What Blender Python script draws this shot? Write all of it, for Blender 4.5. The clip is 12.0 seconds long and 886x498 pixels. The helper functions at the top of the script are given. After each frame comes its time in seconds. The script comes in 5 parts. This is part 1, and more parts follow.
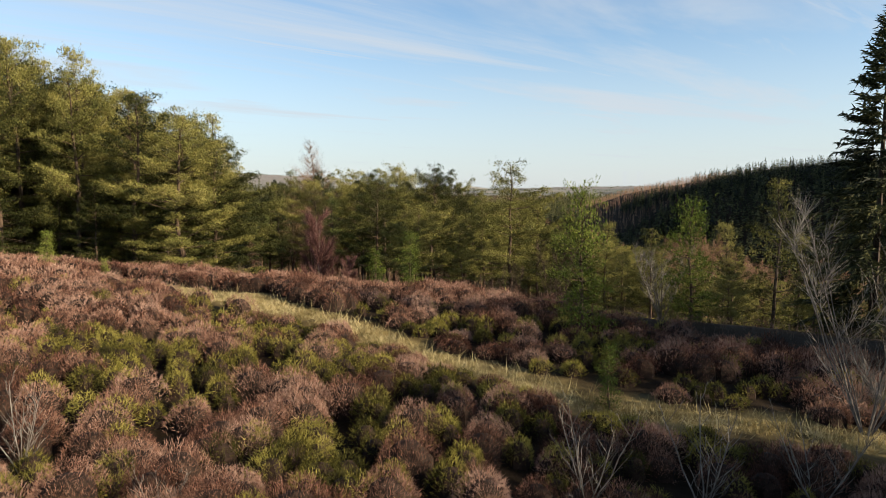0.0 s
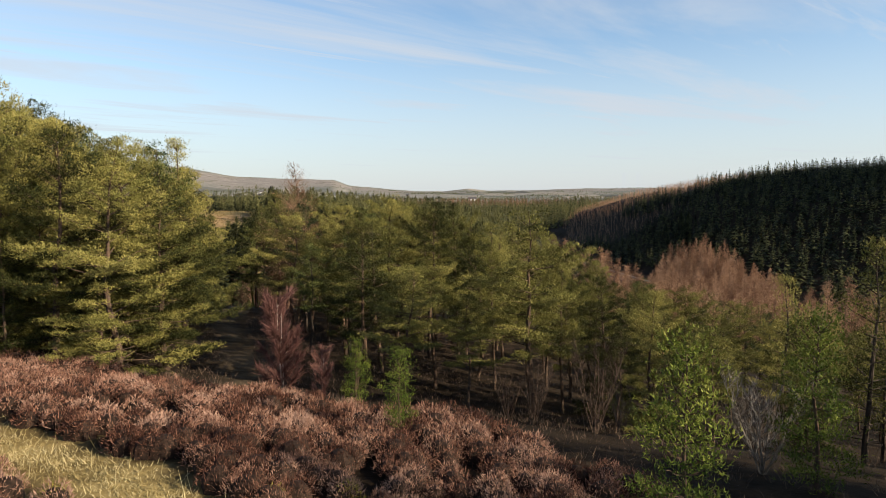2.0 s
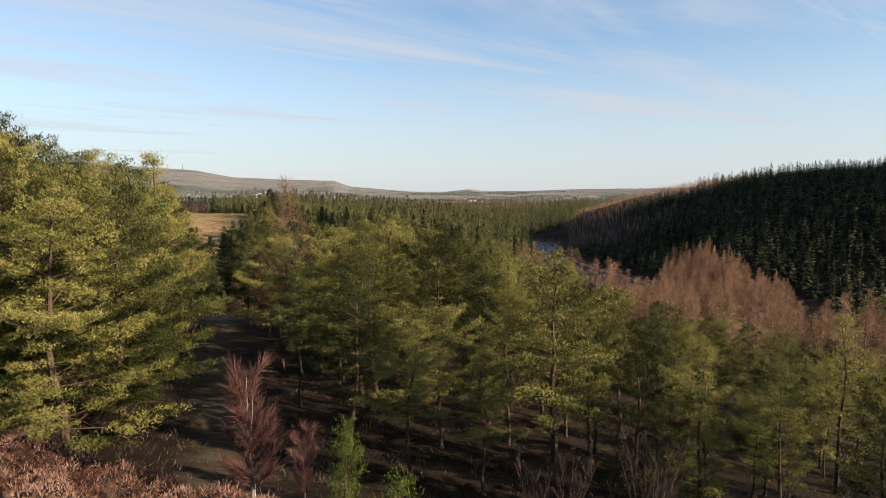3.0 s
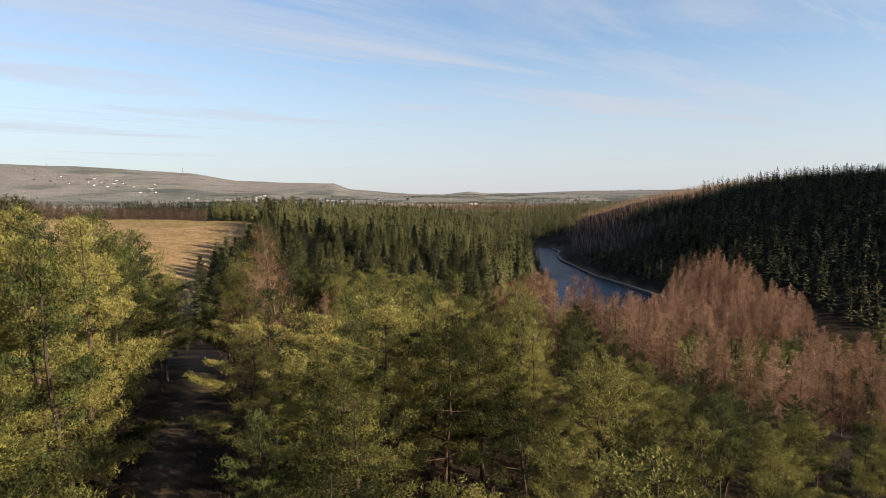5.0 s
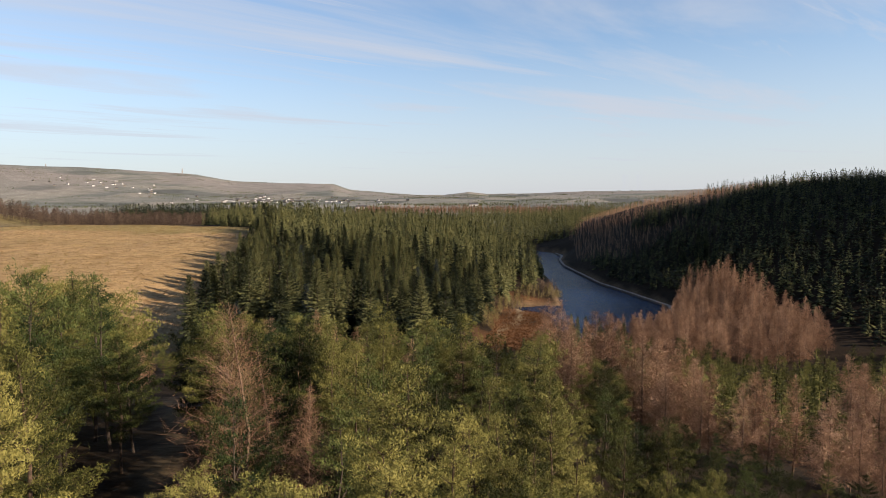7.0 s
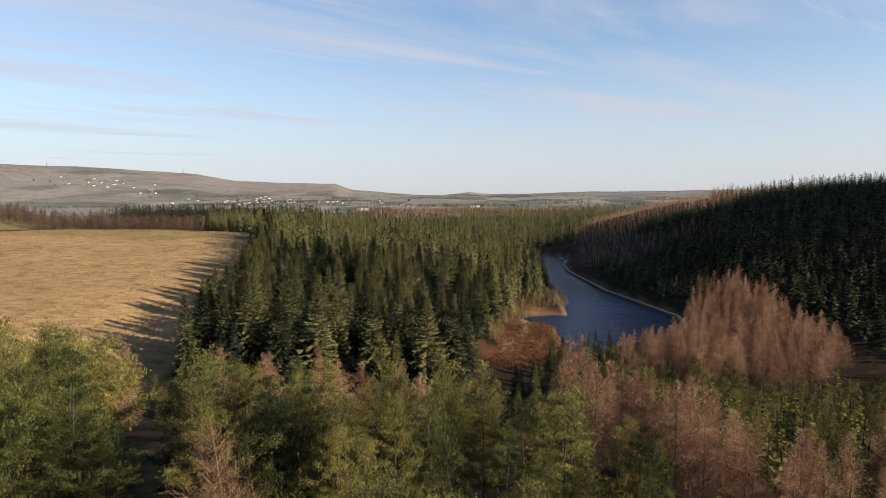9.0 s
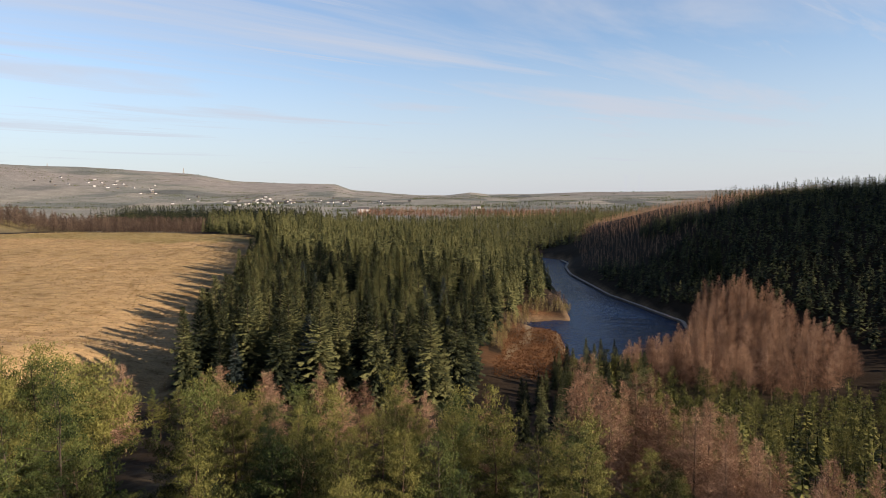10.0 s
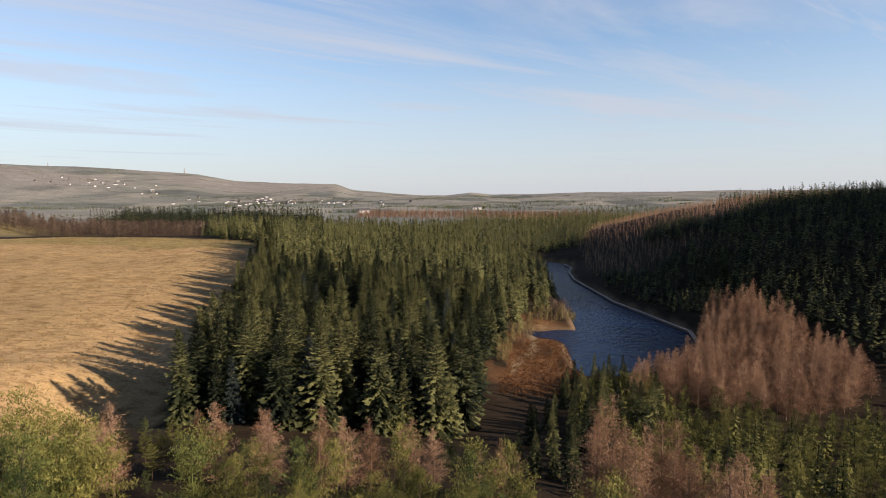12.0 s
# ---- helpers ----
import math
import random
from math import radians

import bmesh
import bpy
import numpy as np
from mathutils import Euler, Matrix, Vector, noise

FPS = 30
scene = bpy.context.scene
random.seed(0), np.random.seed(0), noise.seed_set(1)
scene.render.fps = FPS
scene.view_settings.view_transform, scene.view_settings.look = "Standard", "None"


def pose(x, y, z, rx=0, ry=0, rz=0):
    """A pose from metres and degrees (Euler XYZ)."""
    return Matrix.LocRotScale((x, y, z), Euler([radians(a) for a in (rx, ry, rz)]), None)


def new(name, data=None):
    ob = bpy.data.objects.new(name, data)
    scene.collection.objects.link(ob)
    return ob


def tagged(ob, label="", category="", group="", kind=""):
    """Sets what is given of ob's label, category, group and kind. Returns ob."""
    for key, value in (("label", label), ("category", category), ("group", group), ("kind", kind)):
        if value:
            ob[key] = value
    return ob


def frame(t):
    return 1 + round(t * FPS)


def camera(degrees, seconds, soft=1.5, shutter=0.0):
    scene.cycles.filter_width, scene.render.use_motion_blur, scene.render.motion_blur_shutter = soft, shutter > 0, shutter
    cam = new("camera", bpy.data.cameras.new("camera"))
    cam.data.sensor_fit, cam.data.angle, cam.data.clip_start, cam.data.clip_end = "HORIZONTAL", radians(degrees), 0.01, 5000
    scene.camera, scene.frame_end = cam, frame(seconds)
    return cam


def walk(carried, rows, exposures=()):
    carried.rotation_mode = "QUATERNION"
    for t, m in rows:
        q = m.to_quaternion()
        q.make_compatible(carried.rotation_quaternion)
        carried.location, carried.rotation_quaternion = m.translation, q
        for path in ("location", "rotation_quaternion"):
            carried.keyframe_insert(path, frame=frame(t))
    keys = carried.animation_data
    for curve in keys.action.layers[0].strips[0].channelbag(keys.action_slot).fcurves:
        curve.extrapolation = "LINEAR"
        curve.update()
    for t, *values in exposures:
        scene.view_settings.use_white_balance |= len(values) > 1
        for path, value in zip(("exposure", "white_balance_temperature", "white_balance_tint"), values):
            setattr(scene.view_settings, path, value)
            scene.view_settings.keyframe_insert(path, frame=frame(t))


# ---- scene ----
cam = camera(70.0, 12.0, soft=0.6)
EYE, TILT, LEAN, TURN = 4.0, -5.2, 0.0, 0.0
# seconds; right, ahead, up in metres; yaw, pitch, roll in degrees
ROWS = [
    (0.0, 0.000, 0.000, 0.000, -0.000, -0.000, -0.00),
    (0.5, 0.036, 1.237, 0.537, -0.000, 0.061, 0.07),
    (1.0, 0.048, 2.602, 1.164, -0.022, 0.128, 0.17),
    (1.5, 0.012, 4.113, 1.821, -0.033, 0.179, 0.19),
    (2.0, -0.060, 5.737, 2.448, -0.028, 0.206, 0.25),
    (2.5, -0.168, 7.468, 3.084, -0.017, 0.240, 0.29),
    (3.0, -0.300, 9.253, 3.792, -0.022, 0.257, 0.32),
    (5.0, -0.756, 16.705, 7.404, 0.028, 0.430, 0.54),
    (5.5, -0.927, 18.781, 8.397, 0.022, 0.430, 0.53),
    (6.0, -1.044, 20.743, 9.363, 0.033, 0.446, 0.54),
    (6.5, -1.194, 22.577, 10.341, 0.033, 0.435, 0.57),
    (7.0, -1.422, 24.281, 11.301, 0.033, 0.435, 0.54),
    (9.0, -2.697, 30.147, 15.099, 0.106, 0.396, 0.44),
    (9.5, -3.036, 31.475, 16.056, 0.123, 0.402, 0.43),
    (10.0, -3.396, 32.701, 16.980, 0.139, 0.413, 0.41),
    (10.5, -3.738, 33.835, 17.904, 0.162, 0.391, 0.38),
    (11.0, -3.996, 34.975, 18.819, 0.179, 0.396, 0.37),
    (11.5, -4.206, 36.196, 19.737, 0.190, 0.379, 0.36),
    (12.0, -4.356, 37.389, 20.646, 0.206, 0.374, 0.36),
]
walk(cam, [(t, pose(0, 0, EYE, TILT, LEAN, TURN) @ pose(x, y, z, 90 + pitch, roll, yaw)) for t, x, y, z, yaw, pitch, roll in ROWS],
     exposures=((0.0, 1.16, 6480, 9), (3.0, 1.10, 6430, 12), (7.0, 1.03, 6400, 15), (12.0, 1.0, 6380, 16)))

# ---------------------------------------------------------------- sky and sun
SUN_AZ, SUN_EL = 113.0, 21.0          # degrees clockwise from straight ahead, and above the horizon


def build_sky():
    world = bpy.data.worlds.new("winter_sky")
    scene.world = world
    world.use_nodes = True
    nt = world.node_tree
    nt.nodes.clear()
    N, L = nt.nodes.new, nt.links.new
    out, bg = N("ShaderNodeOutputWorld"), N("ShaderNodeBackground")
    sky = N("ShaderNodeTexSky")
    sky.sky_type, sky.sun_disc = "NISHITA", False
    sky.sun_elevation, sky.sun_rotation = radians(SUN_EL), radians(SUN_AZ)
    sky.altitude, sky.air_density, sky.dust_density, sky.ozone_density = 250, 1.0, 0.6, 1.5
    # cirrus on a flat layer high above: direction / height
    tc, sep = N("ShaderNodeTexCoord"), N("ShaderNodeSeparateXYZ")
    L(tc.outputs["Generated"], sep.inputs[0])
    up = N("ShaderNodeMath"); up.operation = "MAXIMUM"; up.inputs[1].default_value = 0.03
    L(sep.outputs["Z"], up.inputs[0])
    plane = N("ShaderNodeCombineXYZ")
    for axis in "XY":
        d = N("ShaderNodeMath"); d.operation = "DIVIDE"
        L(sep.outputs[axis], d.inputs[0]); L(up.outputs[0], d.inputs[1]); L(d.outputs[0], plane.inputs[axis])

    def streaks(angle, sx, sy, scale, detail, lo, hi, warp):
        m = N("ShaderNodeMapping"); m.vector_type = "TEXTURE"
        m.inputs["Rotation"].default_value = (0, 0, radians(angle)); m.inputs["Scale"].default_value = (sx, sy, 1)
        L(plane.outputs[0], m.inputs[0])
        n = N("ShaderNodeTexNoise"); n.inputs["Scale"].default_value = scale; n.inputs["Detail"].default_value = detail
        n.inputs["Roughness"].default_value = 0.6; n.inputs["Distortion"].default_value = warp
        L(m.outputs[0], n.inputs["Vector"])
        r = N("ShaderNodeMapRange"); r.interpolation_type = "SMOOTHSTEP"
        r.inputs["From Min"].default_value, r.inputs["From Max"].default_value = lo, hi
        L(n.outputs["Fac"], r.inputs["Value"])
        return r.outputs[0]

    a = streaks(41, 5.0, 1.3, 1.0, 6, 0.31, 0.70, 0.6)
    b = streaks(44, 2.6, 0.34, 1.0, 8, 0.50, 0.78, 0.8)
    mx = N("ShaderNodeMath"); mx.operation = "MAXIMUM"; L(a, mx.inputs[0]); L(b, mx.inputs[1])
    # thin milk towards the horizon
    hz = N("ShaderNodeMapRange"); hz.interpolation_type = "SMOOTHSTEP"
    hz.inputs["From Min"].default_value, hz.inputs["From Max"].default_value = 0.30, -0.02
    hz.inputs["To Min"].default_value, hz.inputs["To Max"].default_value = 0.0, 0.8
    L(sep.outputs["Z"], hz.inputs["Value"])
    # the veil thins out overhead
    thin = N("ShaderNodeMapRange"); thin.interpolation_type = "SMOOTHSTEP"
    thin.inputs["From Min"].default_value, thin.inputs["From Max"].default_value = 0.75, 0.25
    thin.inputs["To Min"].default_value, thin.inputs["To Max"].default_value = 0.05, 0.85
    L(sep.outputs["Z"], thin.inputs["Value"])
    sc = N("ShaderNodeMath"); sc.operation = "MULTIPLY"; L(thin.outputs[0], sc.inputs[1]); L(mx.outputs[0], sc.inputs[0])
    tot = N("ShaderNodeMath"); tot.operation = "MAXIMUM"; L(sc.outputs[0], tot.inputs[0]); L(hz.outputs[0], tot.inputs[1])
    mix = N("ShaderNodeMix"); mix.data_type = "RGBA"
    # clear winter air: the low sky is a brighter blue than the zenith
    low = N("ShaderNodeMapRange"); low.interpolation_type = "SMOOTHSTEP"
    low.inputs["From Min"].default_value, low.inputs["From Max"].default_value = 0.8, 0.3
    L(sep.outputs["Z"], low.inputs["Value"])
    tint = N("ShaderNodeMix"); tint.data_type = "RGBA"
    tint.inputs["A"].default_value, tint.inputs["B"].default_value = (0.75, 0.76, 0.8, 1), (1.18, 1.30, 1.36, 1)
    L(low.outputs[0], tint.inputs["Factor"])
    gain = N("ShaderNodeMix"); gain.data_type, gain.blend_type = "RGBA", "MULTIPLY"
    gain.inputs["Factor"].default_value = 1.0
    L(sky.outputs[0], gain.inputs["A"]); L(tint.outputs["Result"], gain.inputs["B"])
    L(tot.outputs[0], mix.inputs["Factor"]); L(gain.outputs["Result"], mix.inputs["A"])
    mix.inputs["B"].default_value = (4.75, 5.05, 5.45, 1)
    L(mix.outputs["Result"], bg.inputs["Color"])
    bg.inputs["Strength"].default_value = 0.064
    L(bg.outputs[0], out.inputs[0])
    sun = new("sun", bpy.data.lights.new("sun", "SUN"))
    sun.data.energy, sun.data.angle, sun.data.color = 5.0, radians(0.5), (1.0, 0.83, 0.62)
    az, el = radians(SUN_AZ), radians(SUN_EL)
    to_sun = Vector((math.sin(az) * math.cos(el), math.cos(az) * math.cos(el), math.sin(el)))
    sun.matrix_world = to_sun.to_track_quat("Z", "Y").to_matrix().to_4x4()


build_sky()


# ---------------------------------------------------------------- materials
def material(name, rough=0.9, spec=0.2):
    m = bpy.data.materials.new(name)
    m.use_nodes = True
    nt = m.node_tree
    b = nt.nodes["Principled BSDF"]
    b.inputs["Roughness"].default_value = rough
    b.inputs["Specular IOR Level"].default_value = spec
    return m, nt, b


def noise_node(nt, scale, detail=4.0, rough=0.55, space="Object"):
    tc = nt.nodes.new("ShaderNodeTexCoord")
    n = nt.nodes.new("ShaderNodeTexNoise")
    n.inputs["Scale"].default_value, n.inputs["Detail"].default_value, n.inputs["Roughness"].default_value = scale, detail, rough
    nt.links.new(tc.outputs[space], n.inputs["Vector"])
    return n.outputs["Fac"]


def ramp(nt, value, stops):
    r = nt.nodes.new("ShaderNodeValToRGB")
    e = r.color_ramp.elements
    while len(e) < len(stops):
        e.new(0.5)
    for k, (p, c) in enumerate(stops):
        e[k].position, e[k].color = p, (*c, 1)
    nt.links.new(value, r.inputs[0])
    return r.outputs["Color"]


def mixed(nt, a, b, fac, how="MIX"):
    m = nt.nodes.new("ShaderNodeMix")
    m.data_type, m.blend_type = "RGBA", how
    for sock, v in (("Factor", fac), ("A", a), ("B", b)):
        if isinstance(v, bpy.types.NodeSocket):
            nt.links.new(v, m.inputs[sock])
        else:
            m.inputs[sock].default_value = v if sock == "Factor" else (*v, 1)
    return m.outputs["Result"]


def foliage(name, dark, mid, light, through_light=0.35, scale=1.3, seedy=0.5, speck=0.3):
    """Needles, leaves or sprigs: colour drifts by clump, by tree and by sprig; some light passes through."""
    m, nt, b = material(name, 0.7, 0.10)
    clump = noise_node(nt, scale, 3.0)
    info = nt.nodes.new("ShaderNodeObjectInfo")
    geo = nt.nodes.new("ShaderNodeNewGeometry")
    add = nt.nodes.new("ShaderNodeMath"); add.operation = "MULTIPLY_ADD"
    nt.links.new(info.outputs["Random"], add.inputs[0]); add.inputs[1].default_value = seedy; nt.links.new(clump, add.inputs[2])
    sub = nt.nodes.new("ShaderNodeMath"); sub.operation = "MULTIPLY_ADD"
    nt.links.new(geo.outputs["Random Per Island"], sub.inputs[0]); sub.inputs[1].default_value = speck; nt.links.new(add.outputs[0], sub.inputs[2])
    off = nt.nodes.new("ShaderNodeMath"); off.operation = "SUBTRACT"; off.inputs[1].default_value = speck / 2 + seedy / 2
    tone = nt.nodes.new("ShaderNodeAttribute"); tone.attribute_name = "tone"          # by cushion or by tree, where the mesh has it
    tn = nt.nodes.new("ShaderNodeMath"); tn.operation = "ADD"
    nt.links.new(tone.outputs["Fac"], tn.inputs[0]); nt.links.new(sub.outputs[0], tn.inputs[1])
    nt.links.new(tn.outputs[0], off.inputs[0])
    col = ramp(nt, off.outputs[0], [(0.34, dark), (0.5, mid), (0.68, light)])
    nt.links.new(col, b.inputs["Base Color"])
    tr = nt.nodes.new("ShaderNodeBsdfTranslucent")
    nt.links.new(col, tr.inputs["Color"])
    mx = nt.nodes.new("ShaderNodeMixShader"); mx.inputs[0].default_value = through_light
    nt.links.new(b.outputs[0], mx.inputs[1]); nt.links.new(tr.outputs[0], mx.inputs[2])
    nt.links.new(mx.outputs[0], nt.nodes["Material Output"].inputs["Surface"])
    return m


def bark(name, dark, light, scale=6.0):
    m, nt, b = material(name, 0.9, 0.15)
    n = noise_node(nt, scale, 6.0, 0.65)
    nt.links.new(ramp(nt, n, [(0.35, dark), (0.65, light)]), b.inputs["Base Color"])
    bump = nt.nodes.new("ShaderNodeBump"); bump.inputs["Strength"].default_value, bump.inputs["Distance"].default_value = 0.6, 0.02
    nt.links.new(n, bump.inputs["Height"]); nt.links.new(bump.outputs[0], b.inputs["Normal"])
    return m


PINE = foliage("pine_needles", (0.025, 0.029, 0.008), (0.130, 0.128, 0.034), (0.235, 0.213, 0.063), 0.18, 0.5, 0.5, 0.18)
# darker copy of the pine needles: self-shade that coarser crowns lack, as colour
PINE_SHADED = foliage("shaded_pine_needles", (0.014, 0.018, 0.005), (0.064, 0.067, 0.017), (0.145, 0.137, 0.039), 0.06, 0.5, 0.55, 0.18)
DARK_PINE = foliage("dark_pine_needles", (0.010, 0.018, 0.006), (0.034, 0.048, 0.014), (0.085, 0.098, 0.028), 0.05, 0.7, 0.4, 0.16)
STRAW = foliage("straw_tussocks", (0.19, 0.128, 0.055), (0.27, 0.195, 0.090), (0.345, 0.265, 0.14), 0.25, 0.05, 0.0)
YOUNG_PINE = foliage("young_pine_needles", (0.040, 0.064, 0.011), (0.118, 0.152, 0.024), (0.215, 0.235, 0.048), 0.2, 0.9, 0.3)
SPRUCE = foliage("spruce_needles", (0.009, 0.013, 0.008), (0.042, 0.048, 0.021), (0.115, 0.114, 0.045), 0.10, 0.25, 0.4, 0.2)
BLUE_SPRUCE = foliage("blue_spruce_needles", (0.020, 0.029, 0.027), (0.036, 0.048, 0.044), (0.058, 0.068, 0.058), 0.2, 0.3, 0.4)
LARCH = foliage("larch_twigs", (0.125, 0.068, 0.042), (0.25, 0.146, 0.090), (0.385, 0.245, 0.160), 0.18, 0.4, 0.3, 0.18)
BIRCH_TWIG = foliage("birch_twigs", (0.09, 0.043, 0.037), (0.175, 0.09, 0.077), (0.26, 0.15, 0.125), 0.1, 0.9, 0.3)
GREY_TWIG = foliage("grey_twigs", (0.08, 0.07, 0.06), (0.17, 0.15, 0.13), (0.27, 0.245, 0.215), 0.05, 1.2, 0.3)
HEATHER = foliage("heather_sprigs", (0.050, 0.022, 0.015), (0.195, 0.098, 0.065), (0.32, 0.205, 0.155), 0.10, 0.8, 0.0, 0.28)
BILBERRY = foliage("bilberry_sprigs", (0.045, 0.043, 0.010), (0.158, 0.138, 0.028), (0.28, 0.245, 0.06), 0.25, 1.5, 0.0)
GRASS = foliage("dry_grass_blades", (0.22, 0.175, 0.075), (0.36, 0.30, 0.15), (0.50, 0.43, 0.24), 0.3, 1.1, 0.0)
BRACKEN = foliage("dead_bracken", (0.068, 0.029, 0.012), (0.116, 0.053, 0.022), (0.165, 0.087, 0.039), 0.3, 0.6, 0.3)
SCRUB = foliage("bare_scrub_twigs", (0.045, 0.031, 0.023), (0.095, 0.066, 0.048), (0.145, 0.107, 0.078), 0.1, 0.4, 0.4, 0.2)
OLIVE_SCRUB = foliage("olive_scrub_twigs", (0.075, 0.058, 0.024), (0.15, 0.118, 0.048), (0.22, 0.18, 0.085), 0.1, 0.2, 0.4, 0.2)
# woody cores of the heath cushions, with the gaps' shade put into their colour
HEATHER_WOOD_SHADE = bark("shaded_heather_stems", (0.012, 0.008, 0.006), (0.040, 0.024, 0.016), 9.0)
PINE_BARK = bark("pine_bark", (0.033, 0.025, 0.020), (0.109, 0.071, 0.046))
DARK_BARK = bark("spruce_bark", (0.027, 0.021, 0.016), (0.071, 0.055, 0.044))
LARCH_BARK = bark("larch_bark", (0.09, 0.06, 0.042), (0.21, 0.14, 0.095), 6.0)
PALE_BARK = bark("pale_birch_bark", (0.172, 0.133, 0.109), (0.429, 0.374, 0.335), 3.0)

STONE = bark("weathered_stone", (0.109, 0.098, 0.082), (0.207, 0.186, 0.158), 0.8)
PALE_STONE = bark("pale_stone", (0.197, 0.175, 0.147), (0.300, 0.273, 0.240), 0.8)
RENDER_WALL = bark("white_render", (0.40, 0.39, 0.38), (0.55, 0.54, 0.52), 0.3)
BROWN_BARK = bark("brown_shrub_bark", (0.05, 0.036, 0.027), (0.14, 0.10, 0.075), 5.0)
TWIG_BARK = bark("grey_shrub_bark", (0.07, 0.06, 0.05), (0.23, 0.205, 0.18), 5.0)
SLATE = bark("slate_roof", (0.055, 0.055, 0.060), (0.104, 0.098, 0.104), 0.5)


def ground_material():
    """Cover colour, far haze included, comes with the mesh, grain, patches and relief from noise."""
    m, nt, b = material("heath_ground", 0.95, 0.1)
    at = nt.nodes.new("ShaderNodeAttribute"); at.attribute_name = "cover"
    fine, mid, big = noise_node(nt, 3.0, 6, 0.7), noise_node(nt, 0.16, 6, 0.65), noise_node(nt, 0.018, 5, 0.6)
    c = mixed(nt, at.outputs["Color"], ramp(nt, fine, [(0.3, (0.62, 0.60, 0.56)), (0.7, (1.25, 1.25, 1.2))]), 1.0, "MULTIPLY")
    c = mixed(nt, c, ramp(nt, mid, [(0.32, (0.66, 0.60, 0.50)), (0.5, (1, 1, 1)), (0.72, (1.18, 1.15, 1.05))]), 1.0, "MULTIPLY")
    c = mixed(nt, c, ramp(nt, big, [(0.35, (0.80, 0.80, 0.74)), (0.65, (1.12, 1.08, 1.02))]), 1.0, "MULTIPLY")
    # combed, tussocky lie of rough grass
    tc, mp, st = nt.nodes.new("ShaderNodeTexCoord"), nt.nodes.new("ShaderNodeMapping"), nt.nodes.new("ShaderNodeTexNoise")
    mp.inputs["Scale"].default_value, mp.inputs["Rotation"].default_value = (0.16, 0.75, 1), (0, 0, 0.25)
    st.inputs["Scale"].default_value, st.inputs["Detail"].default_value, st.inputs["Roughness"].default_value = 1.0, 6, 0.7
    nt.links.new(tc.outputs["Object"], mp.inputs[0]); nt.links.new(mp.outputs[0], st.inputs["Vector"])
    c = mixed(nt, c, ramp(nt, st.outputs["Fac"], [(0.34, (0.50, 0.46, 0.40)), (0.47, (0.95, 0.94, 0.92)), (0.7, (1.15, 1.14, 1.1))]), 1.0, "MULTIPLY")
    nt.links.new(c, b.inputs["Base Color"])
    bump = nt.nodes.new("ShaderNodeBump"); bump.inputs["Strength"].default_value, bump.inputs["Distance"].default_value = 0.7, 0.5
    nt.links.new(mid, bump.inputs["Height"])
    bump2 = nt.nodes.new("ShaderNodeBump"); bump2.inputs["Strength"].default_value, bump2.inputs["Distance"].default_value = 0.5, 0.08
    nt.links.new(fine, bump2.inputs["Height"]); nt.links.new(bump.outputs[0], bump2.inputs["Normal"])
    nt.links.new(bump2.outputs[0], b.inputs["Normal"])
    return m


def water_material():
    m, nt, b = material("reservoir_water", 0.20, 0.22)
    b.inputs["Base Color"].default_value = (0.005, 0.018, 0.055, 1)
    b.inputs["IOR"].default_value = 1.33
    tc = nt.nodes.new("ShaderNodeTexCoord")
    mp = nt.nodes.new("ShaderNodeMapping"); mp.inputs["Scale"].default_value = (0.22, 0.7, 1); mp.inputs["Rotation"].default_value = (0, 0, 0.5)
    nt.links.new(tc.outputs["Object"], mp.inputs[0])
    n = nt.nodes.new("ShaderNodeTexNoise"); n.inputs["Scale"].default_value, n.inputs["Detail"].default_value = 1.0, 4
    nt.links.new(mp.outputs[0], n.inputs["Vector"])
    bump = nt.nodes.new("ShaderNodeBump"); bump.inputs["Strength"].default_value, bump.inputs["Distance"].default_value = 1.0, 1.8
    nt.links.new(n.outputs["Fac"], bump.inputs["Height"]); nt.links.new(bump.outputs[0], b.inputs["Normal"])
    return m


GROUND, WATER = ground_material(), water_material()


# ---------------------------------------------------------------- lie of the land
RNG = np.random.default_rng(7)
LEVEL = -36.0                                    # the reservoir's surface


def hermite(q, k, v):
    """A smooth curve through the values v (first axis) at the knots k, read at q."""
    k, v = np.asarray(k, float), np.asarray(v, float)
    d = np.gradient(v, k, axis=0)
    i = np.clip(np.searchsorted(k, q) - 1, 0, len(k) - 2)
    h = k[i + 1] - k[i]
    s = np.clip((q - k[i]) / h, 0, 1)
    if v.ndim == 2:
        h, s = h[:, None], s[:, None]
    return ((1 + 2 * s) * (1 - s) ** 2) * v[i] + s * (1 - s) ** 2 * h * d[i] + s * s * (3 - 2 * s) * v[i + 1] + s * s * (s - 1) * h * d[i + 1]


def value_noise(x, y, seed=0):
    """Smooth noise, 0 to 1, one cell a metre."""
    xi, yi = np.floor(x).astype(np.int64), np.floor(y).astype(np.int64)
    fx, fy = x - xi, y - yi
    fx, fy = fx * fx * (3 - 2 * fx), fy * fy * (3 - 2 * fy)

    def h(a, b):
        n = (a * 374761393 + b * 668265263 + seed * 974711) & 0x7FFFFFFF
        n = ((n ^ (n >> 13)) * 1274126177) & 0x7FFFFFFF
        return ((n ^ (n >> 16)) & 0xFFFF) / 65535.0
    return (h(xi, yi) * (1 - fx) + h(xi + 1, yi) * fx) * (1 - fy) + (h(xi, yi + 1) * (1 - fx) + h(xi + 1, yi + 1) * fx) * fy


def smooth(a, b, v):
    s = np.clip((v - a) / (b - a), 0, 1)
    return s * s * (3 - 2 * s)


